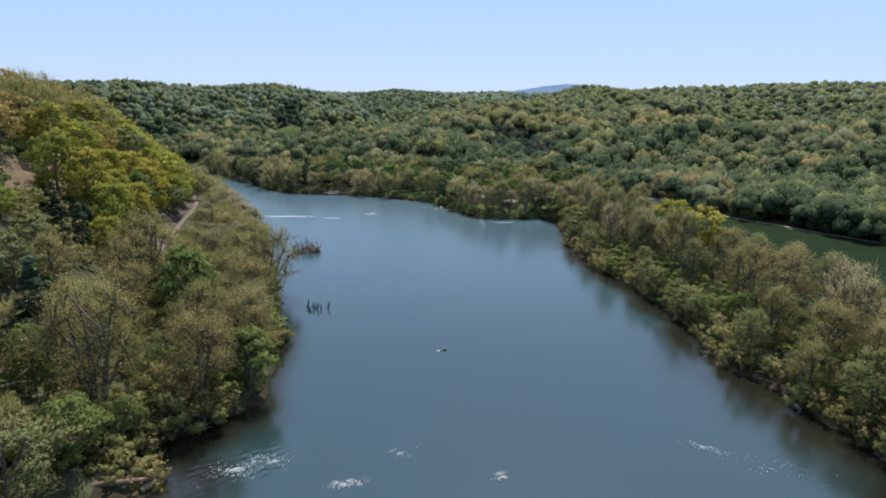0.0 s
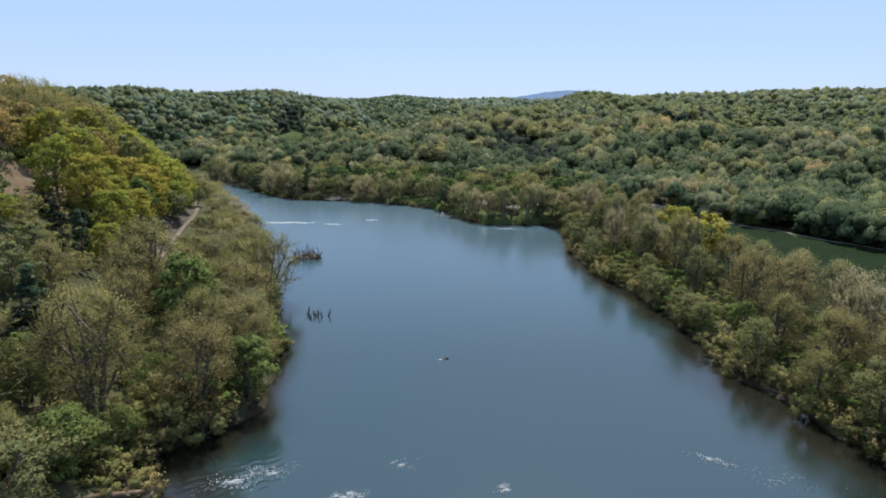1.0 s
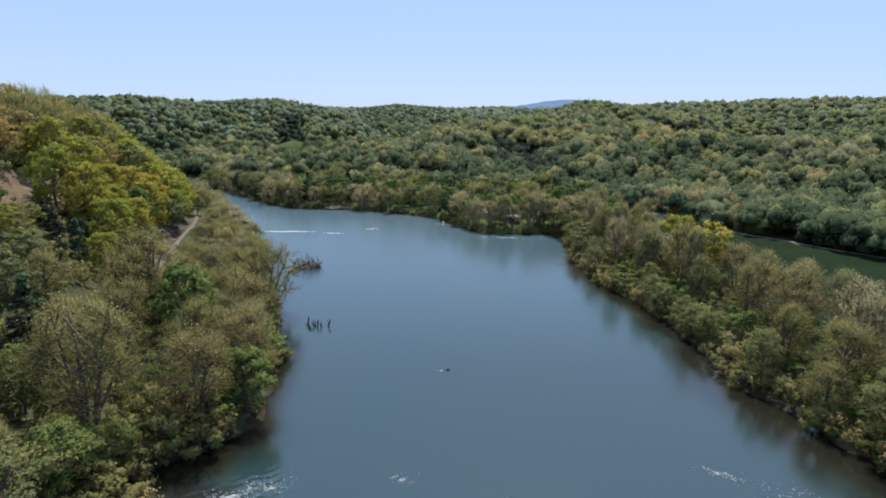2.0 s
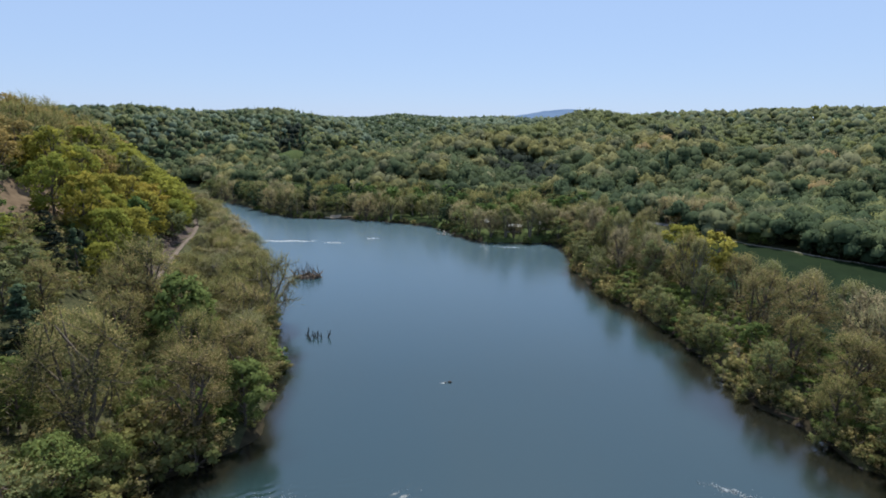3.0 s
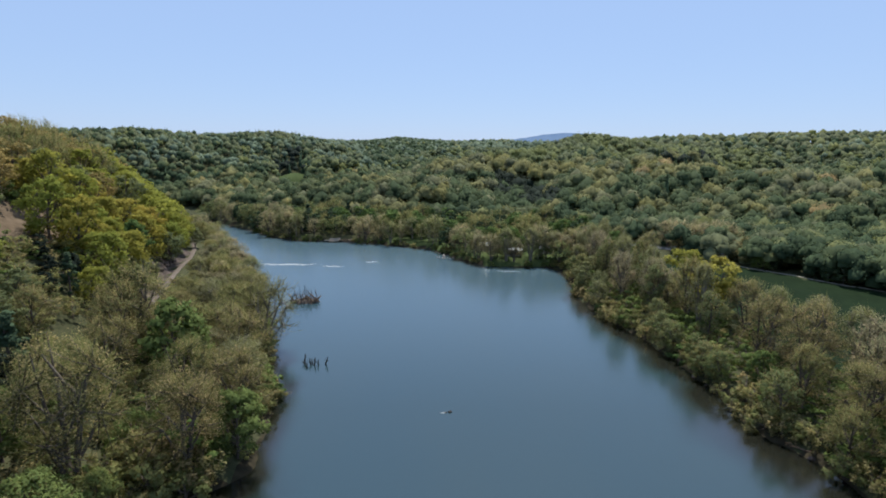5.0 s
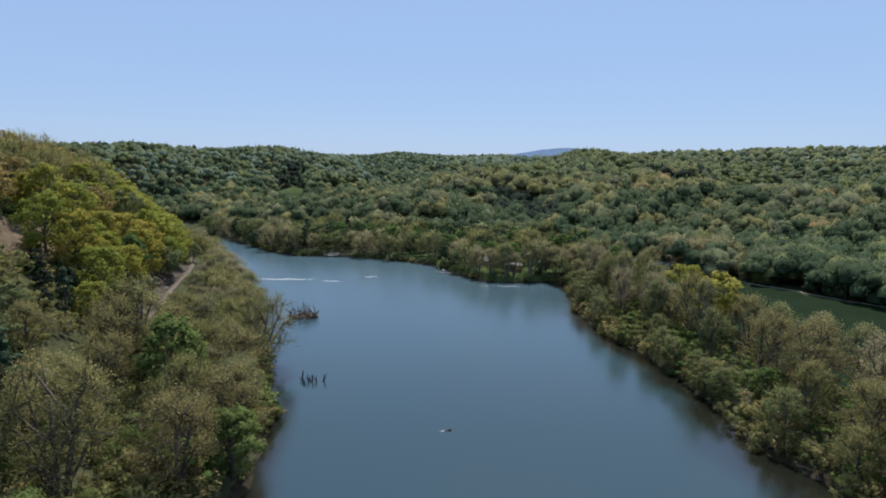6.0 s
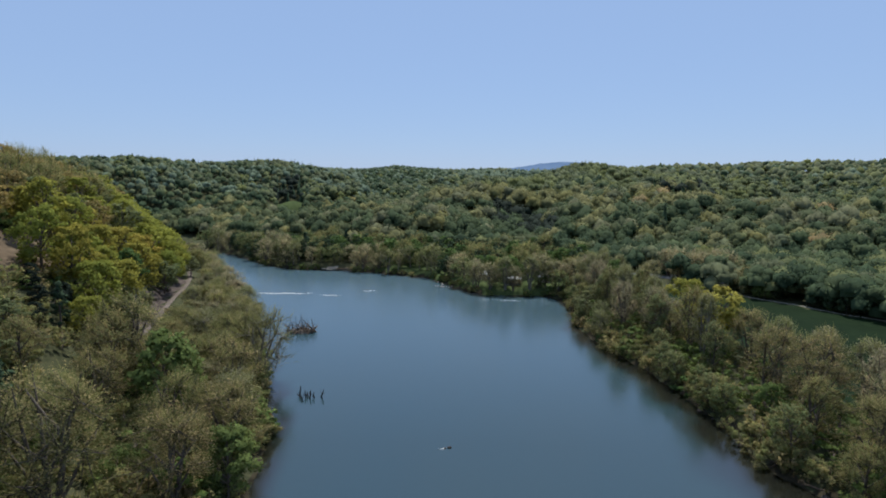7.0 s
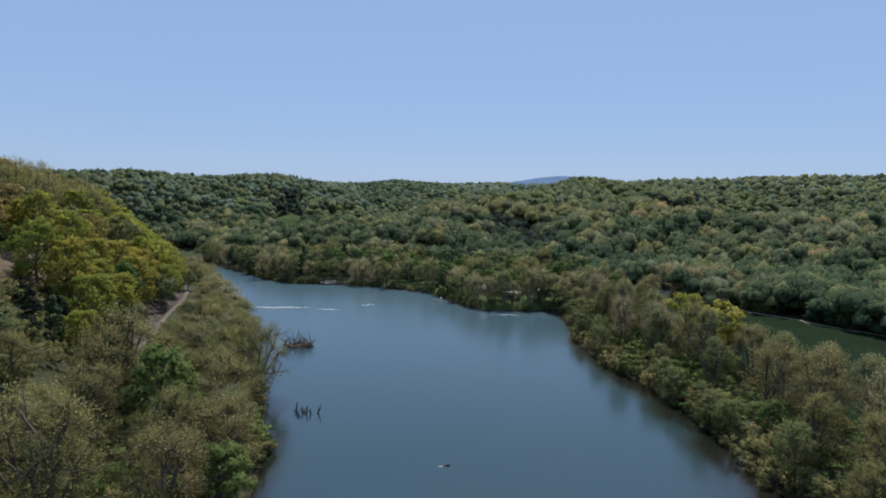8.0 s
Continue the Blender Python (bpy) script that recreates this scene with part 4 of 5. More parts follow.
def woods(name, x, y, species, label, lobes, level, quads, size, grown=1.0, core=0.97):
    """Many far crowns in one mesh: each has a few uneven lobes of dense foliage, roughened with leaf faces."""
    n = len(x)
    z = land(x, y)
    conifer = species == 5
    hgt = rng.uniform(9, 14, n) * np.where(conifer, 1.0, np.where(species == 8, 0.95, 1.0)) * (1 if grown > 0.9 else 0.92)
    rad = (4.4 + 2.2 * rng.uniform(0, 1, n) ** 1.4) * grown * np.where(conifer, 0.5, 1.0)
    order = np.arange(lobes)
    first, low = order == 0, order >= max(3, (lobes + 2) // 2)
    la = (2.4 * order + rng.uniform(0, 6.283, (n, 1))) + rng.uniform(-0.5, 0.5, (n, lobes))
    lr = np.where(first, 0.08, np.where(low, 0.72, 0.5)) * rng.uniform(0.8, 1.2, (n, lobes)) * rad[:, None] * np.where(conifer, 0.2, 1.0)[:, None]
    lobe = np.where(conifer[:, None], 0.8, np.where(first, 0.7, 0.48) * rng.uniform(0.85, 1.2, (n, lobes))) * rad[:, None]
    lx, ly = x[:, None] + np.cos(la) * lr, y[:, None] + np.sin(la) * lr
    lz = (z + hgt)[:, None] - lobe * 0.95 - np.where(first, 0.0, np.where(low, 0.55, 0.1) + rng.uniform(0.0, 0.4, (n, lobes))) * rad[:, None]
    lz = np.where(conifer[:, None], (z + 0.5 * hgt)[:, None], lz)
    tall = np.where(conifer, 0.55 * hgt / rad / 0.8, 1.0)
    bv, bf = ico(level)
    m = n * lobes
    centre = np.stack([lx, ly, lz], 2).reshape(m, 1, 3)
    size_l, tall_l, kind = lobe.reshape(m, 1, 1), np.repeat(tall, lobes)[:, None], np.repeat(species, lobes)
    pointed = np.repeat(conifer, lobes)[:, None]
    ph = rng.uniform(0, 6.283, (m, 3, 1))

    def surface(d):
        """Points of every lobe in the directions d (m, k, 3): knobbly crowns, or spires for the conifers."""
        lump = 1 + 0.14 * np.sin(5.2 * d[..., 0] + ph[:, 0]) + 0.14 * np.sin(5.0 * d[..., 1] + ph[:, 1]) + 0.1 * np.sin(5.6 * d[..., 2] + ph[:, 2])
        slim = np.where(pointed, np.clip(0.62 - 0.58 * d[..., 2], 0.05, 1.0), 1.0)
        return centre + size_l * np.stack([d[..., 0] * lump * slim, d[..., 1] * lump * slim, d[..., 2] * lump * tall_l], 2)

    dirs = np.repeat(bv[None], m, axis=0)
    cv = (centre + core * (surface(dirs) - centre)).reshape(-1, 3)
    cf = (bf[None] + len(bv) * np.arange(m)[:, None, None]).reshape(-1, 3)
    d = unit(rng.normal(size=(m * quads, 3)) + (0, -0.3, 0.55)).reshape(m, quads, 3)
    p = surface(d) + size_l * d * rng.uniform(-0.08, 0.3, (m, quads, 1))
    v, f, nrm = leaves(rng, p.reshape(-1, 3), d.reshape(-1, 3), size, 0.8, 0.5, 0.2, 0.6)
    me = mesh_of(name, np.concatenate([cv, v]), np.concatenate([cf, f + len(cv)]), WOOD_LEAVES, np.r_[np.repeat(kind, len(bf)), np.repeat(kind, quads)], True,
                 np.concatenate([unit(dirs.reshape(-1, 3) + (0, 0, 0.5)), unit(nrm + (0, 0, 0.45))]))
    tagged(new(name, me), label, "woods", kind="stuff")


WOOD_LEAVES = [LEAF_MEADOW, LEAF_SAGE, LEAF_LIME, LEAF_OLIVE, LEAF_TAN, NEEDLES, LEAF_DEEP, LEAF_HAZE, LEAF_DARK]
# leaf shares by hill: green, sage, lime, olive, tan, conifer, deep, blue-green (painted haze)
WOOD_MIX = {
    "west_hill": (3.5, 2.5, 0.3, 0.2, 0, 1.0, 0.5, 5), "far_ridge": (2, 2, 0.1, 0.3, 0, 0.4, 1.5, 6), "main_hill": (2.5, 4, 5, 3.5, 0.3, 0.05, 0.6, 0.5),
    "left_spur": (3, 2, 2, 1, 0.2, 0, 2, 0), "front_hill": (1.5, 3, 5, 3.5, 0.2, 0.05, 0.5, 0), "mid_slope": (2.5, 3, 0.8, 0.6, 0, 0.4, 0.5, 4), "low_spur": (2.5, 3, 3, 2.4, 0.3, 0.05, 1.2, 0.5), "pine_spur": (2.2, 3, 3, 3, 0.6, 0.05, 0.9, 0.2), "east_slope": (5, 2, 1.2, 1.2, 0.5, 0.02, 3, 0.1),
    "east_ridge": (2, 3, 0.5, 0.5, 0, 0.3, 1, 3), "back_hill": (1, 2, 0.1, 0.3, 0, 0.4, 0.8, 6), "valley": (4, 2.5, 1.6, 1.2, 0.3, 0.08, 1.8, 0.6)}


def species_at(x, y):
    """The kind of tree at each place, by the hill that it stands on, in drifts."""
    names = list(RIDGES)
    hs = np.stack([ridge(x, y, *RIDGES[k]) for k in names] + [np.full(x.shape, 13.5)])
    which = hs.argmax(0)
    table = np.array([np.cumsum(np.array(WOOD_MIX[k], float) / sum(WOOD_MIX[k])) for k in names + ["valley"]])
    drift = 0.5 + 0.34 * wander(x, y, 24, 9.0) + 0.26 * wander(x, y, 11, 3.0)
    pick = np.clip(0.4 * rng.uniform(0, 1, len(x)) + 0.6 * drift, 0.0, 0.999)
    kind = (pick[:, None] > table[which]).sum(1)
    dice = rng.uniform(0, 1, len(x))
    # relief shading painted by leaf kind: dark between two ridges, lighter on crests
    two = np.sort(hs[:-1], axis=0)
    gap = two[-1] - two[-2]
    hollow = (gap < 4.0) & (two[-1] > 8) & (two[-1] < 40)
    crest = (gap > 9) & (two[-1] > 24) & (y < 640) & (x > -60)
    kind = np.where(hollow & (dice < 0.55), np.where(dice < 0.08, 5, 6), kind)
    kind = np.where(crest & (dice > 0.55), np.where(dice > 0.78, 2, 1), kind)
    # lower slopes: deep greens
    low_slope = (land(x, y) < 19 + 4 * wander(x, y, 30, 5.0)) & (y < 470) & (dice > 0.2)
    kind = np.where(low_slope, np.where(dice > np.where((x > -20) & (x < 95), 0.42, 0.66), 6, np.where(dice > 0.36, 0, np.where(dice > 0.28, 2, 1))), kind)
    # the shade of a steep ravine, painted with near-black leaves
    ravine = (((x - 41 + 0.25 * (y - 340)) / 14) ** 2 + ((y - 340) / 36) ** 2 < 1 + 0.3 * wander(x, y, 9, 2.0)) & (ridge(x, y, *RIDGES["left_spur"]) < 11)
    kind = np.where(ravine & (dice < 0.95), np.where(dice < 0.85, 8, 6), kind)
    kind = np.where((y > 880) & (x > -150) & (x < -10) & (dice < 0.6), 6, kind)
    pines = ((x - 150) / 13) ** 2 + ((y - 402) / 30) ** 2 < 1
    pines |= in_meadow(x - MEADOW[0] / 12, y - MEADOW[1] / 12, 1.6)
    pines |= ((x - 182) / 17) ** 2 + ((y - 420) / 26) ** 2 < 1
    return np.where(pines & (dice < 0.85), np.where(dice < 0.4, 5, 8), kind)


def far_places(r0, r1, step):
    px, py = scatter(-560, 640, 150, r1, step)
    r = np.hypot(px, py)
    az = np.degrees(np.arctan2(px, py))
    back = line_distance(px, py, FOOTHILL)
    keep = ((back > 5) | ((px > 62) & (back > -9))) & (r >= r0) & (r < r1) & (np.abs(az) < 42) & (shore(px, py) > 2)
    keep &= ~in_meadow(px, py, 1.3)
    keep &= (np.abs(line_distance(px, py, ROAD)) > np.where((px > 86) & (px < 112), 8.5, 4.5)) & ~inside(px, py, FIELD)
    return px[keep], py[keep]


fx, fy = far_places(0, 296, 6.0)
woods("near_woods", fx, fy, species_at(fx, fy), "mixed spring woods at the foot of the hills", 8, 1, 44, 0.4, 0.9)
fx, fy = far_places(296, 430, 6.6)
woods("slope_woods", fx, fy, species_at(fx, fy), "mixed spring woods on the slopes above the valley", 7, 1, 34, 0.5, 0.98)
fx, fy = far_places(430, 760, 6.2)
east = fx > -30
woods("hill_woods", fx[east], fy[east], species_at(fx[east], fy[east]), "mixed spring woods covering the hills", 4, 1, 15, 0.62, 0.85)
fx, fy = far_places(430, 760, 5.1)
west = fx <= -30
woods("hill_woods", fx[west], fy[west], species_at(fx[west], fy[west]), "young woods covering the western hill, tinted blue-green with painted haze", 2, 1, 8, 0.6, 0.68, 1.02)
fx, fy = far_places(760, 1300, 7.2)
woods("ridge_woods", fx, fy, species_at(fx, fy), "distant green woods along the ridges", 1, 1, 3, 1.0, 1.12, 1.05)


# ---- things in and by the river ----
def snag(x, y, height, tilt, turn, rngs):
    """A dead stump standing in the water: bent stem and two broken side limbs."""
    ob = new("stump")
    ob.matrix_world = pose(x, y, -0.6, tilt, 0, turn)
    tagged(ob, "dark dead stump standing in the river", "stump", "stumps in the river")
    v, f = [], []
    tube(v, f, [(0, 0, 0), (0.05, 0.03, 0.5 * height), (0.12, -0.05, 0.8 * height), (0.2, 0, height + 0.6)], [0.2, 0.16, 0.12, 0.05], 7)
    part("trunk", mesh_of("trunk", v, f, [WET_WOOD], None, True), ob)
    for k in range(2):
        v, f = [], []
        w = rngs.uniform(0, 6.28)
        z = height * rngs.uniform(0.6, 0.95)
        tube(v, f, [(0.1, 0, z), (0.1 + 0.35 * math.cos(w), 0.35 * math.sin(w), z + 0.25), (0.1 + 0.5 * math.cos(w), 0.5 * math.sin(w), z + 0.75)], [0.07, 0.05, 0.015], 5)
        part("limb", mesh_of("limb", v, f, [WET_WOOD], None, True), ob)


rs = np.random.default_rng(8)
for x, y, h in ((-29.3, 111.9, 1.7), (-28.9, 110.9, 1.0), (-28.3, 109.9, 0.8), (-27.6, 110.6, 1.5), (-27.2, 110.9, 1.1), (-26.9, 110.3, 1.6), (-26.1, 110.7, 1.2), (-25.0, 111.4, 1.8), (-28.0, 108.9, 0.5)):
    snag(x * 0.978, y * 0.978, h, rs.uniform(-22, 22), rs.uniform(0, 360), rs)

pile = new("brush_pile")
pile.matrix_world = pose(-39.9, 154.2, 0) @ Matrix.Diagonal((1.2, 1.2, 1.3, 1))
tagged(pile, "heap of bleached driftwood and sticks stranded in the river", "driftwood pile")
a = np.linspace(0, 2 * math.pi, 25)[:-1]
mv, mf = [], []
for ring, (rad, zz) in enumerate(((0.85, -0.4), (0.8, 0.1), (0.6, 0.45), (0.25, 0.7))):
    for w in a:
        k = rad * (1 + 0.18 * math.sin(3 * w + ring) + 0.1 * math.sin(7 * w))
        mv.append((3.6 * k * math.cos(w), 1.7 * k * math.sin(w), zz + 0.12 * math.sin(5 * w + ring)))
for ring in range(3):
    for k in range(24):
        b0, b1 = ring * 24 + k, ring * 24 + (k + 1) % 24
        mf.append((b0, b1, b1 + 24, b0 + 24))
part("debris_mound", mesh_of("debris_mound", mv, mf, [TIMBER], None, True), pile, "matted brown debris")
for k in range(64):
    v, f = [], []
    p = np.array([rs.uniform(-3.2, 3.2), rs.uniform(-1.4, 1.4), rs.uniform(0.2, 0.8)])
    w, rise, ln = rs.uniform(0, 6.28), rs.uniform(0.0, 1.2), rs.uniform(1.6, 3.6)
    if k < 12:
        rise, ln = rs.uniform(1.6, 4.0), rs.uniform(2.4, 4.6)
    dv = np.array([math.cos(w), 0.6 * math.sin(w), rise])
    dv = dv / np.linalg.norm(dv) * ln
    tube(v, f, [p - 0.3 * dv, p + 0.3 * dv + (0, 0, 0.1), p + dv * 0.8], [0.09, 0.07, 0.02], 5)
    part("branch", mesh_of("branch", v, f, [DRIFT if k % 3 else WET_WOOD], None, True), pile)


def boulder(x, y, z, size, mat, label, group="", name="rock"):
    bm = bmesh.new()
    bmesh.ops.create_icosphere(bm, subdivisions=2, radius=1.0)
    o = rs.uniform(0, 50)
    for v in bm.verts:
        n_ = noise.noise(v.co * 1.3 + Vector((o, 0, 0))) * 0.45 + noise.noise(v.co * 3.1 + Vector((0, o, 0))) * 0.15
        v.co = v.co * (1 + n_)
        v.co.z *= 0.7
    me = bpy.data.meshes.new(name)
    bm.to_mesh(me)
    bm.free()
    me.materials.append(mat)
    ob = new(name, me)
    ob.matrix_world = pose(x, y, z, 0, 0, rs.uniform(0, 360)) @ Matrix.Diagonal((size, size * rs.uniform(0.6, 0.9), size * rs.uniform(0.6, 0.9), 1))
    return tagged(ob, label, "rock", group)


boulder(0.35, 88.7, 0.1, 0.32, WET_WOOD, "small dark wet rock breaking the river surface")
boulder(-0.35, 88.5, 0.02, 0.2, WET_WOOD, "small dark wet rock breaking the river surface")
for k in range(14):
    boulder(-3.5 + rs.uniform(-2.5, 5), 228 - k * 0.7 + rs.uniform(-1, 1), 0.2 + rs.uniform(0, 0.5), rs.uniform(0.25, 0.6), GRAVEL, "pale riprap boulder on the river bank", "riprap boulders")
for k in range(26):
    y = rs.uniform(126, 200)
    x = np.interp(y, [136, 165, 193, 214], [-71, -80, -87, -98]) - rs.uniform(3.0, 7.0)
    boulder(x, y, float(land(np.array([x]), np.array([y]))[0]) + 0.1, rs.uniform(0.5, 1.5), ROCK, "brown weathered rock in the cut above the trail", "rocks of the cut")
for k in range(20):
    y = rs.uniform(56, 118)
    x = np.interp(y, [p[1] for p in RIGHT_BANK[:13:-1]], [p[0] for p in RIGHT_BANK[:13:-1]]) + rs.uniform(-0.6, 1.6)
    boulder(x, y, rs.uniform(0.0, 0.35), rs.uniform(0.25, 0.6), ROCK, "brown stone at the water's edge", "stones of the east bank")


def log(x, y, z, length, radius, turn, mat, label):
    ob = new("fallen_log")
    ob.matrix_world = pose(x, y, z, 0, -4, turn)
    tagged(ob, label, "log")
    v, f = [], []
    tube(v, f, [(-0.02, 0, 0), (0, 0, 0), (0.35 * length, 0.15, 0.05), (0.7 * length, -0.1, 0.1), (length, 0.05, 0.0), (length + 0.02, 0.05, 0)], [0.02, radius, radius * 0.9, radius * 0.75, radius * 0.5, 0.02], 9)
    part("stem", mesh_of("stem", v, f, [mat], None, True), ob)
    for k in range(5):
        v, f = [], []
        q = length * rs.uniform(0.3, 0.95)
        tube(v, f, [(q, 0, 0), (q + 0.5, rs.uniform(-0.7, 0.7), rs.uniform(0.2, 0.7)), (q + 1.0, rs.uniform(-1.2, 1.2), rs.uniform(0.4, 1.4))], [radius * 0.3, radius * 0.2, 0.02], 5)
        part("broken_limb", mesh_of("broken_limb", v, f, [mat], None, True), ob)


log(-39.2, 49.6, 0.95, 7.2, 0.4, 9, DRIFT, "red-brown fallen log lying along the water")
log(-32.6, 50.0, 0.5, 1.8, 0.32, 62, PALE_BARK, "short pale log end at the water's edge")
log(-50, 256.0, 0.9, 6.0, 0.3, -8, DRIFT, "weathered log lying on the sandy landing")
log(49.5, 91.0, 0.4, 3.2, 0.16, 160, TIMBER, "pale driftwood log at the river's edge")
log(52, 77, 0.4, 3.2, 0.16, 150, DRIFT, "brown driftwood log at the river's edge")
for k in range(16):
    x, y = rs.uniform(-52, -36), rs.uniform(46, 60)
    if shore(np.array([x]), np.array([y]))[0] > 0.4 and not on_spit(x, y):
        plant(("shrub_olive", "shrub_green", "shrub_tan")[k % 3], x, y, rs.uniform(0.8, 1.2), rs.uniform(0, 360), "bank brush", wide=1.2)
for k, x, y, sc in (("shrub_tan", -33.2, 52, 0.75), ("shrub_olive", -35.2, 52.6, 0.85), ("shrub_olive", -37.6, 52.6, 0.8), ("shrub_tan", -31.9, 51.6, 0.5)):
    plant(k, x, y, sc, 37 * x, "bank brush", wide=1.5)


def foam(name, x, y, length, width, turn, count, size, label):
    """Broken white water: many small curled flakes over low humps."""
    r = np.random.default_rng(int(abs(x * 31 + y * 7)))
    u, w = r.normal(size=count) * 0.4, r.normal(size=count) * 0.35
    c, s_ = math.cos(radians(turn)), math.sin(radians(turn))
    px_, py_ = u * length, w * width + 0.25 * width * np.sin(u * 9)
    X_, Y_ = x + c * px_ - s_ * py_, y + s_ * px_ + c * py_
    hgt = 0.03 + 0.14 * np.abs(np.sin(px_ * 2.3 + py_)) * np.exp(-w * w * 4)
    ang = radians(turn) + r.normal(size=count) * 0.5
    sz = size * r.uniform(0.3, 1.4, count) * np.exp(-u * u)
    base = np.stack([X_, Y_, hgt], 1)
    along, across = np.stack([np.cos(ang), np.sin(ang), 0 * ang], 1) * sz[:, None] * 3.4, np.stack([-np.sin(ang), np.cos(ang), 0 * ang], 1) * sz[:, None] * 0.5
    top = base + np.stack([0 * ang, 0 * ang, sz * 0.3 + 0.02], 1)
    corners = [base - along - (0, 0, 0.08), base - across - (0, 0, 0.08), base + along - (0, 0, 0.08), base + across - (0, 0, 0.08)]
    v = np.stack([*corners, top], 1).reshape(-1, 3)
    k = np.arange(count)[:, None] * 5
    f = np.concatenate([np.concatenate([k + i, k + (i + 1) % 4, k + 4], 1) for i in range(4)])
    tagged(new(name, mesh_of(name, v, f, [FOAM], None, True)), label, "rapids", kind="stuff")


foam("rapids", -60, 205, 13, 1.3, 4, 500, 0.14, "white water breaking over a shoal")
foam("rapids", -42, 203, 4.5, 0.8, -3, 120, 0.12, "small white riffle on the river")
foam("rapids", -29, 212, 5.0, 1.6, 10, 40, 0.1, "faint white flecks on the river")
foam("rapids", 21, 199, 9.0, 1.5, -8, 60, 0.08, "faint pale streaks near the far bank")
foam("riffle", -0.6, 88.4, 0.7, 0.3, 10, 26, 0.06, "white wake beside a wet rock")
foam("riffle", -22.5, 55.5, 7.0, 2.6, 28, 420, 0.034, "sparkling white riffle beside the bank")
foam("riffle", -24.0, 54.6, 1.6, 0.5, 20, 170, 0.05, "crest of white water over a hidden stone")
foam("riffle", -20.0, 56.2, 1.0, 0.35, 10, 110, 0.045, "crest of white water over a hidden stone")
foam("riffle", -10.5, 52.4, 3.0, 0.9, 14, 300, 0.042, "white riffle over a hidden stone")
foam("riffle", 7.2, 54.2, 1.4, 1.0, 80, 210, 0.042, "white riffle over a hidden stone")
foam("riffle", 33.5, 60.5, 3.6, 0.8, -30, 150, 0.036, "white riffle over a hidden stone")
foam("riffle", 40, 56.5, 9.0, 3.0, -22, 120, 0.03, "scattered white flecks on the shallows")
foam("riffle", -5.0, 58.5, 3.0, 2.4, 70, 40, 0.025, "scattered white flecks on the shallows")


# ---- buildings across the river ----
def box(x0, x1, y0, y1, z0, z1, mat, name):
    bm = bmesh.new()
    bmesh.ops.create_cube(bm, size=1.0)
    for v in bm.verts:
        v.co = Vector(((x0 + x1) / 2 + v.co.x * (x1 - x0), (y0 + y1) / 2 + v.co.y * (y1 - y0), (z0 + z1) / 2 + v.co.z * (z1 - z0)))
    bmesh.ops.bevel(bm, geom=bm.edges[:], offset=0.02, segments=1, affect="EDGES")
    me = bpy.data.meshes.new(name)
    bm.to_mesh(me)
    bm.free()
    me.materials.append(mat)
    return me


def gable(w, d, z, rise, over, thick, mat):
    """Two roof slopes with thickness, the ridge along x."""
    v, f = [], []
    for lift in (0, thick):
        for x in (-w / 2 - over, w / 2 + over):
            v += [(x, -d / 2 - over, z - over * rise / (d / 2) + lift), (x, 0, z + rise + lift), (x, d / 2 + over, z - over * rise / (d / 2) + lift)]
    f += [(0, 3, 4, 1), (1, 4, 5, 2), (6, 7, 10, 9), (7, 8, 11, 10), (0, 6, 9, 3), (2, 5, 11, 8), (0, 1, 7, 6), (1, 2, 8, 7), (3, 9, 10, 4), (4, 10, 11, 5)]
    return mesh_of("roof", v, f, [mat])


def house(name, x, y, w, d, h, rise, turn, wall, roof, label, windows):
    ob = new(name)
    z = float(land(np.array([x]), np.array([y]))[0])
    ob.matrix_world = pose(x, y, z, 0, 0, turn)
    tagged(ob, label, "house")
    part("wall", box(-w / 2, w / 2, -d / 2, d / 2, -0.5, h, wall, "wall"), ob)
    part("roof", gable(w, d, h, rise, 0.4, 0.15, roof), ob, "pale pitched roof")
    gv = [(sx * (w / 2 - 0.02), yy, zz) for sx in (-1, 1) for yy, zz in ((-d / 2, h), (0, h + rise), (d / 2, h))]
    part("gable", mesh_of("gable", gv, [(0, 2, 1), (3, 4, 5)], [wall]), ob)
    part("door", box(-0.45, 0.45, -d / 2 - 0.05, -d / 2 + 0.05, 0.05, 2.05, TIMBER, "door"), ob)
    for k in range(windows):
        wx_ = -w / 2 + (k + 0.5) * w / windows
        if abs(wx_) < 0.9:
            continue
        pane = part("window", box(wx_ - 0.5, wx_ + 0.5, -d / 2 - 0.06, -d / 2 + 0.02, 0.95, 1.95, DARK_GLASS, "window"), ob, "dark window pane")
        part("window_frame", box(wx_ - 0.6, wx_ + 0.6, -d / 2 - 0.04, -d / 2 + 0.03, 0.85, 2.05, CREAM_WALL, "window_frame"), pane)


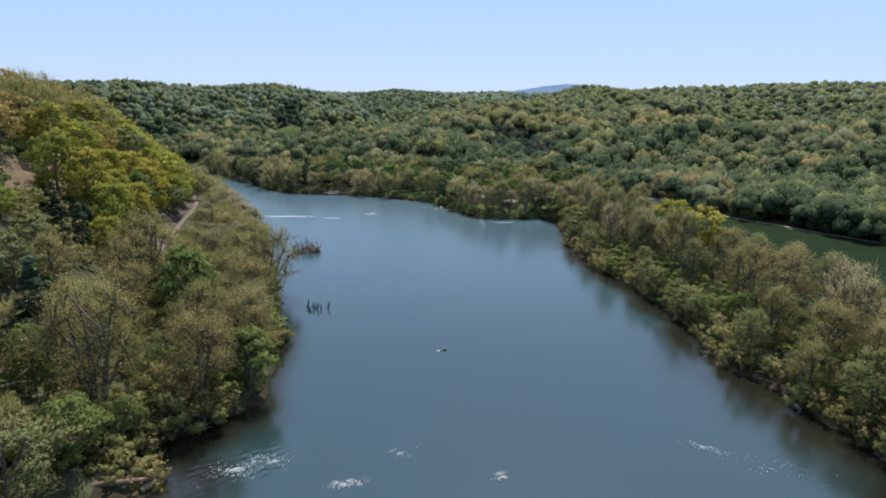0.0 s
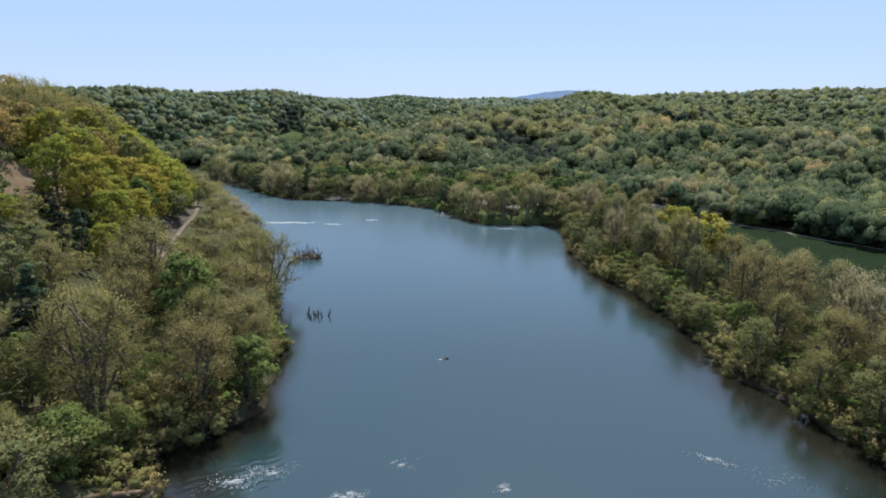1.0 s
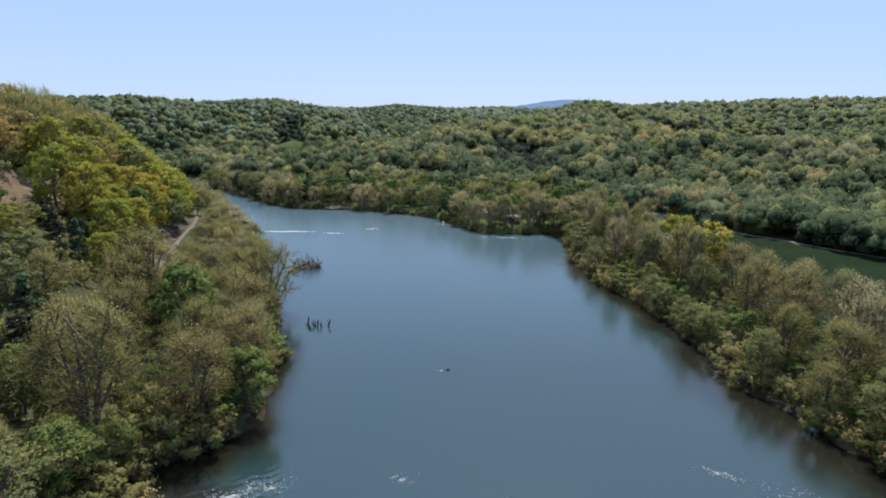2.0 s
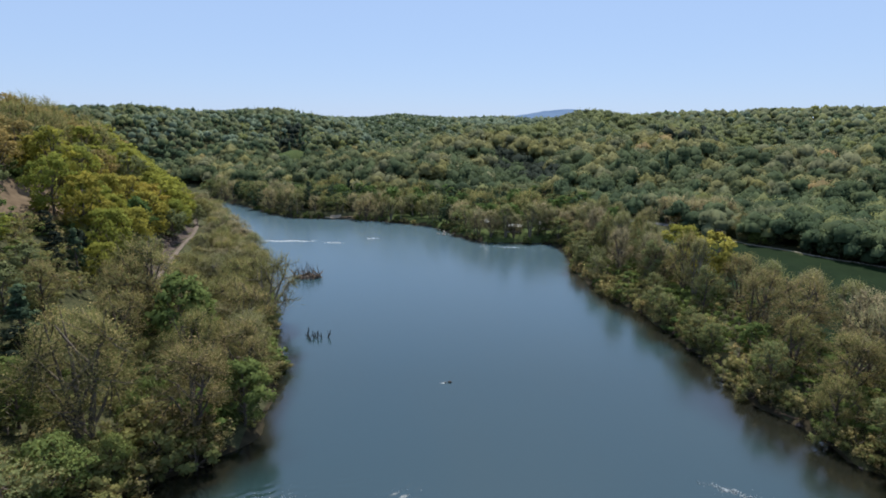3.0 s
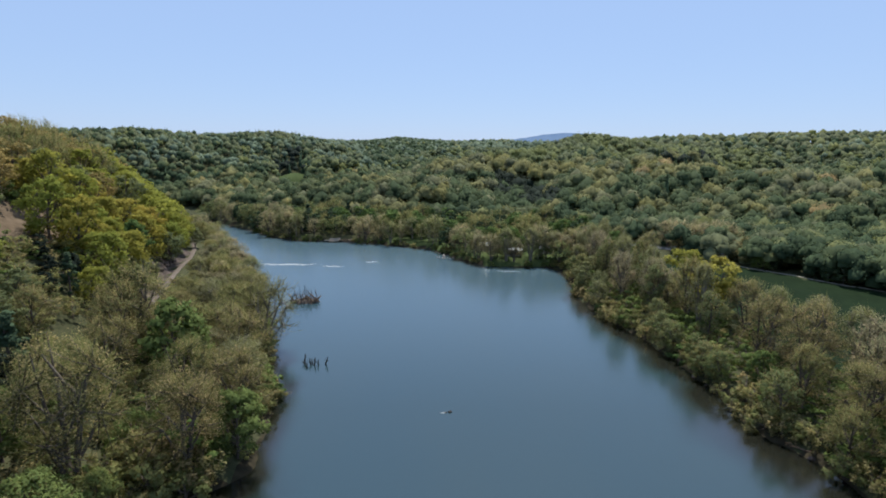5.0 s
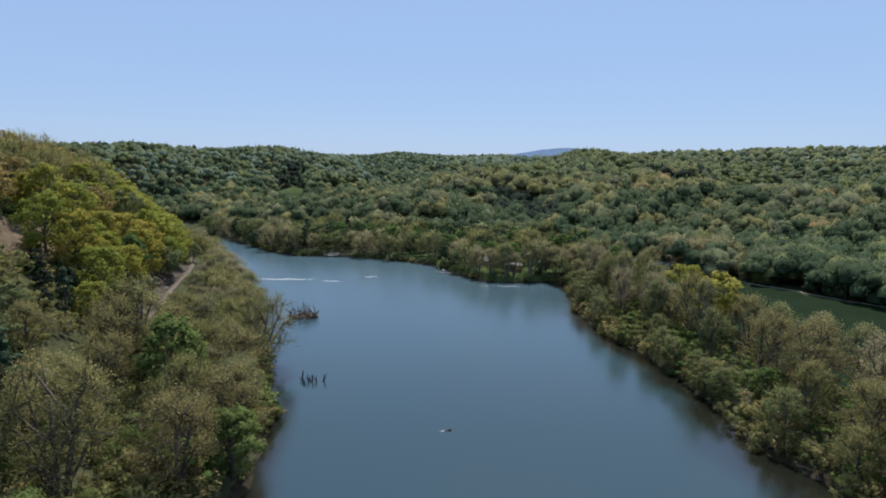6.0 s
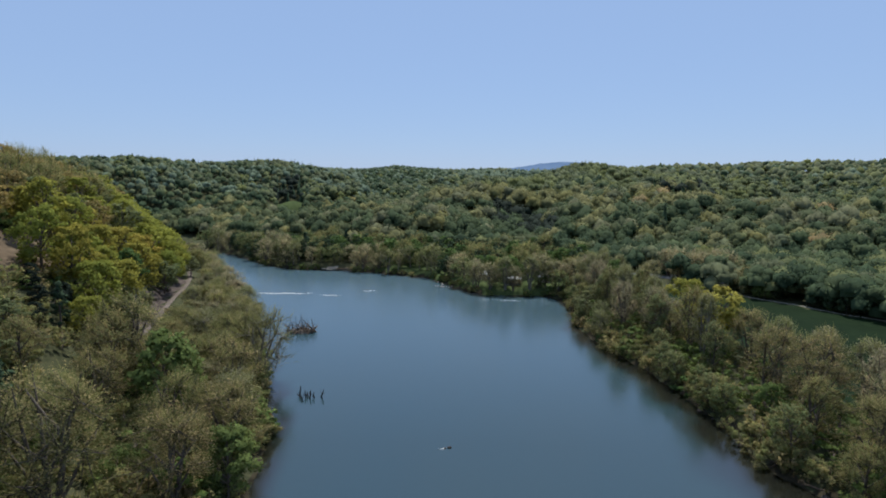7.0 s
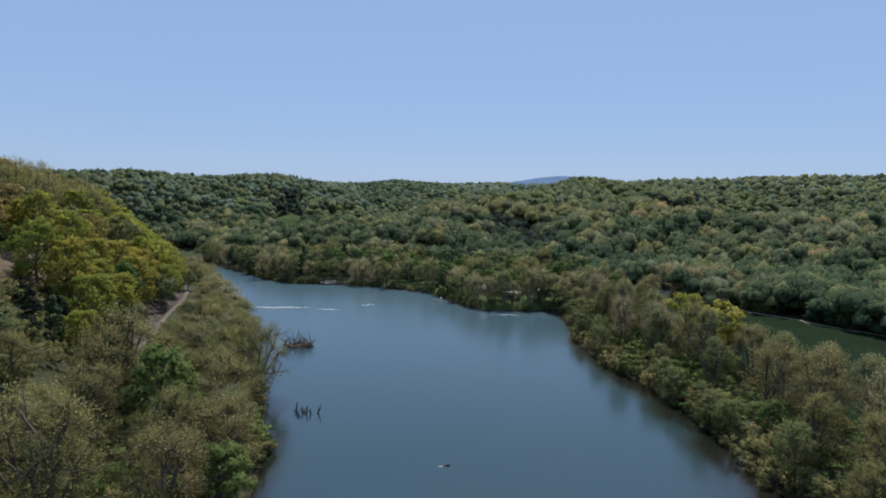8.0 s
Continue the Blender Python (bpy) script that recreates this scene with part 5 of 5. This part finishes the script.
def shelter(x, y, w, d, h, turn):
    """An open picnic shelter: pale roof on timber posts."""
    ob = new("picnic_shelter")
    z = float(land(np.array([x]), np.array([y]))[0])
    ob.matrix_world = pose(x, y, z, 0, 0, turn)
    tagged(ob, "open picnic shelter with a white metal roof", "shelter")
    part("roof", gable(w, d, h, 0.5, 0.3, 0.12, WHITE_ROOF), ob, "white metal roof")
    for sx in (-1, 0, 1):
        for sy in (-1, 1):
            part("post", box(sx * (w / 2 - 0.2) - 0.08, sx * (w / 2 - 0.2) + 0.08, sy * (d / 2 - 0.2) - 0.08, sy * (d / 2 - 0.2) + 0.08, -0.4, h, TIMBER, "post"), ob)
    part("floor_slab", box(-w / 2, w / 2, -d / 2, d / 2, -0.4, 0.08, CONCRETE, "floor_slab"), ob)
    part("back_wall", box(-w / 2 + 0.1, w / 2 - 0.1, d / 2 - 0.25, d / 2 - 0.12, 0.0, h, TIMBER, "back_wall"), ob)


shelter(24.5, 215.5, 5.6, 3.6, 2.3, -6)
house("cottage", 38, 222, 5.5, 4.5, 2.4, 1.3, -10, CREAM_WALL, GREY_ROOF, "small cream cottage with a light grey roof", 3)
house("shed", 14, 227, 3.2, 2.6, 2.2, 0.9, 8, TIMBER, WHITE_ROOF, "small timber shed with a white roof", 1)
house("red_cottage", 50, 241, 7.0, 5.0, 2.6, 1.5, 14, RED_WALL, WHITE_ROOF, "faded red cottage with a white roof", 3)
house("red_cottage", 56, 262, 6.0, 5.0, 2.6, 1.4, -6, RED_WALL, WHITE_ROOF, "faded red cottage with a white roof", 3)

# the parapet of the road beyond the field
wall = new("parapet")
wall.matrix_world = pose(97, 226.5, 2.7, 0, 0, math.degrees(math.atan2(-10, 14)))
tagged(wall, "low pale concrete parapet with posts beside the road", "road wall")
part("rail", box(-9, 9, -0.12, 0.12, 1.1, 1.9, CONCRETE, "rail"), wall)
for k in range(10):
    part("post", box(-8.8 + k * 1.95 - 0.15, -8.8 + k * 1.95 + 0.15, -0.16, 0.16, -0.6, 2.0, CONCRETE, "post"), wall)
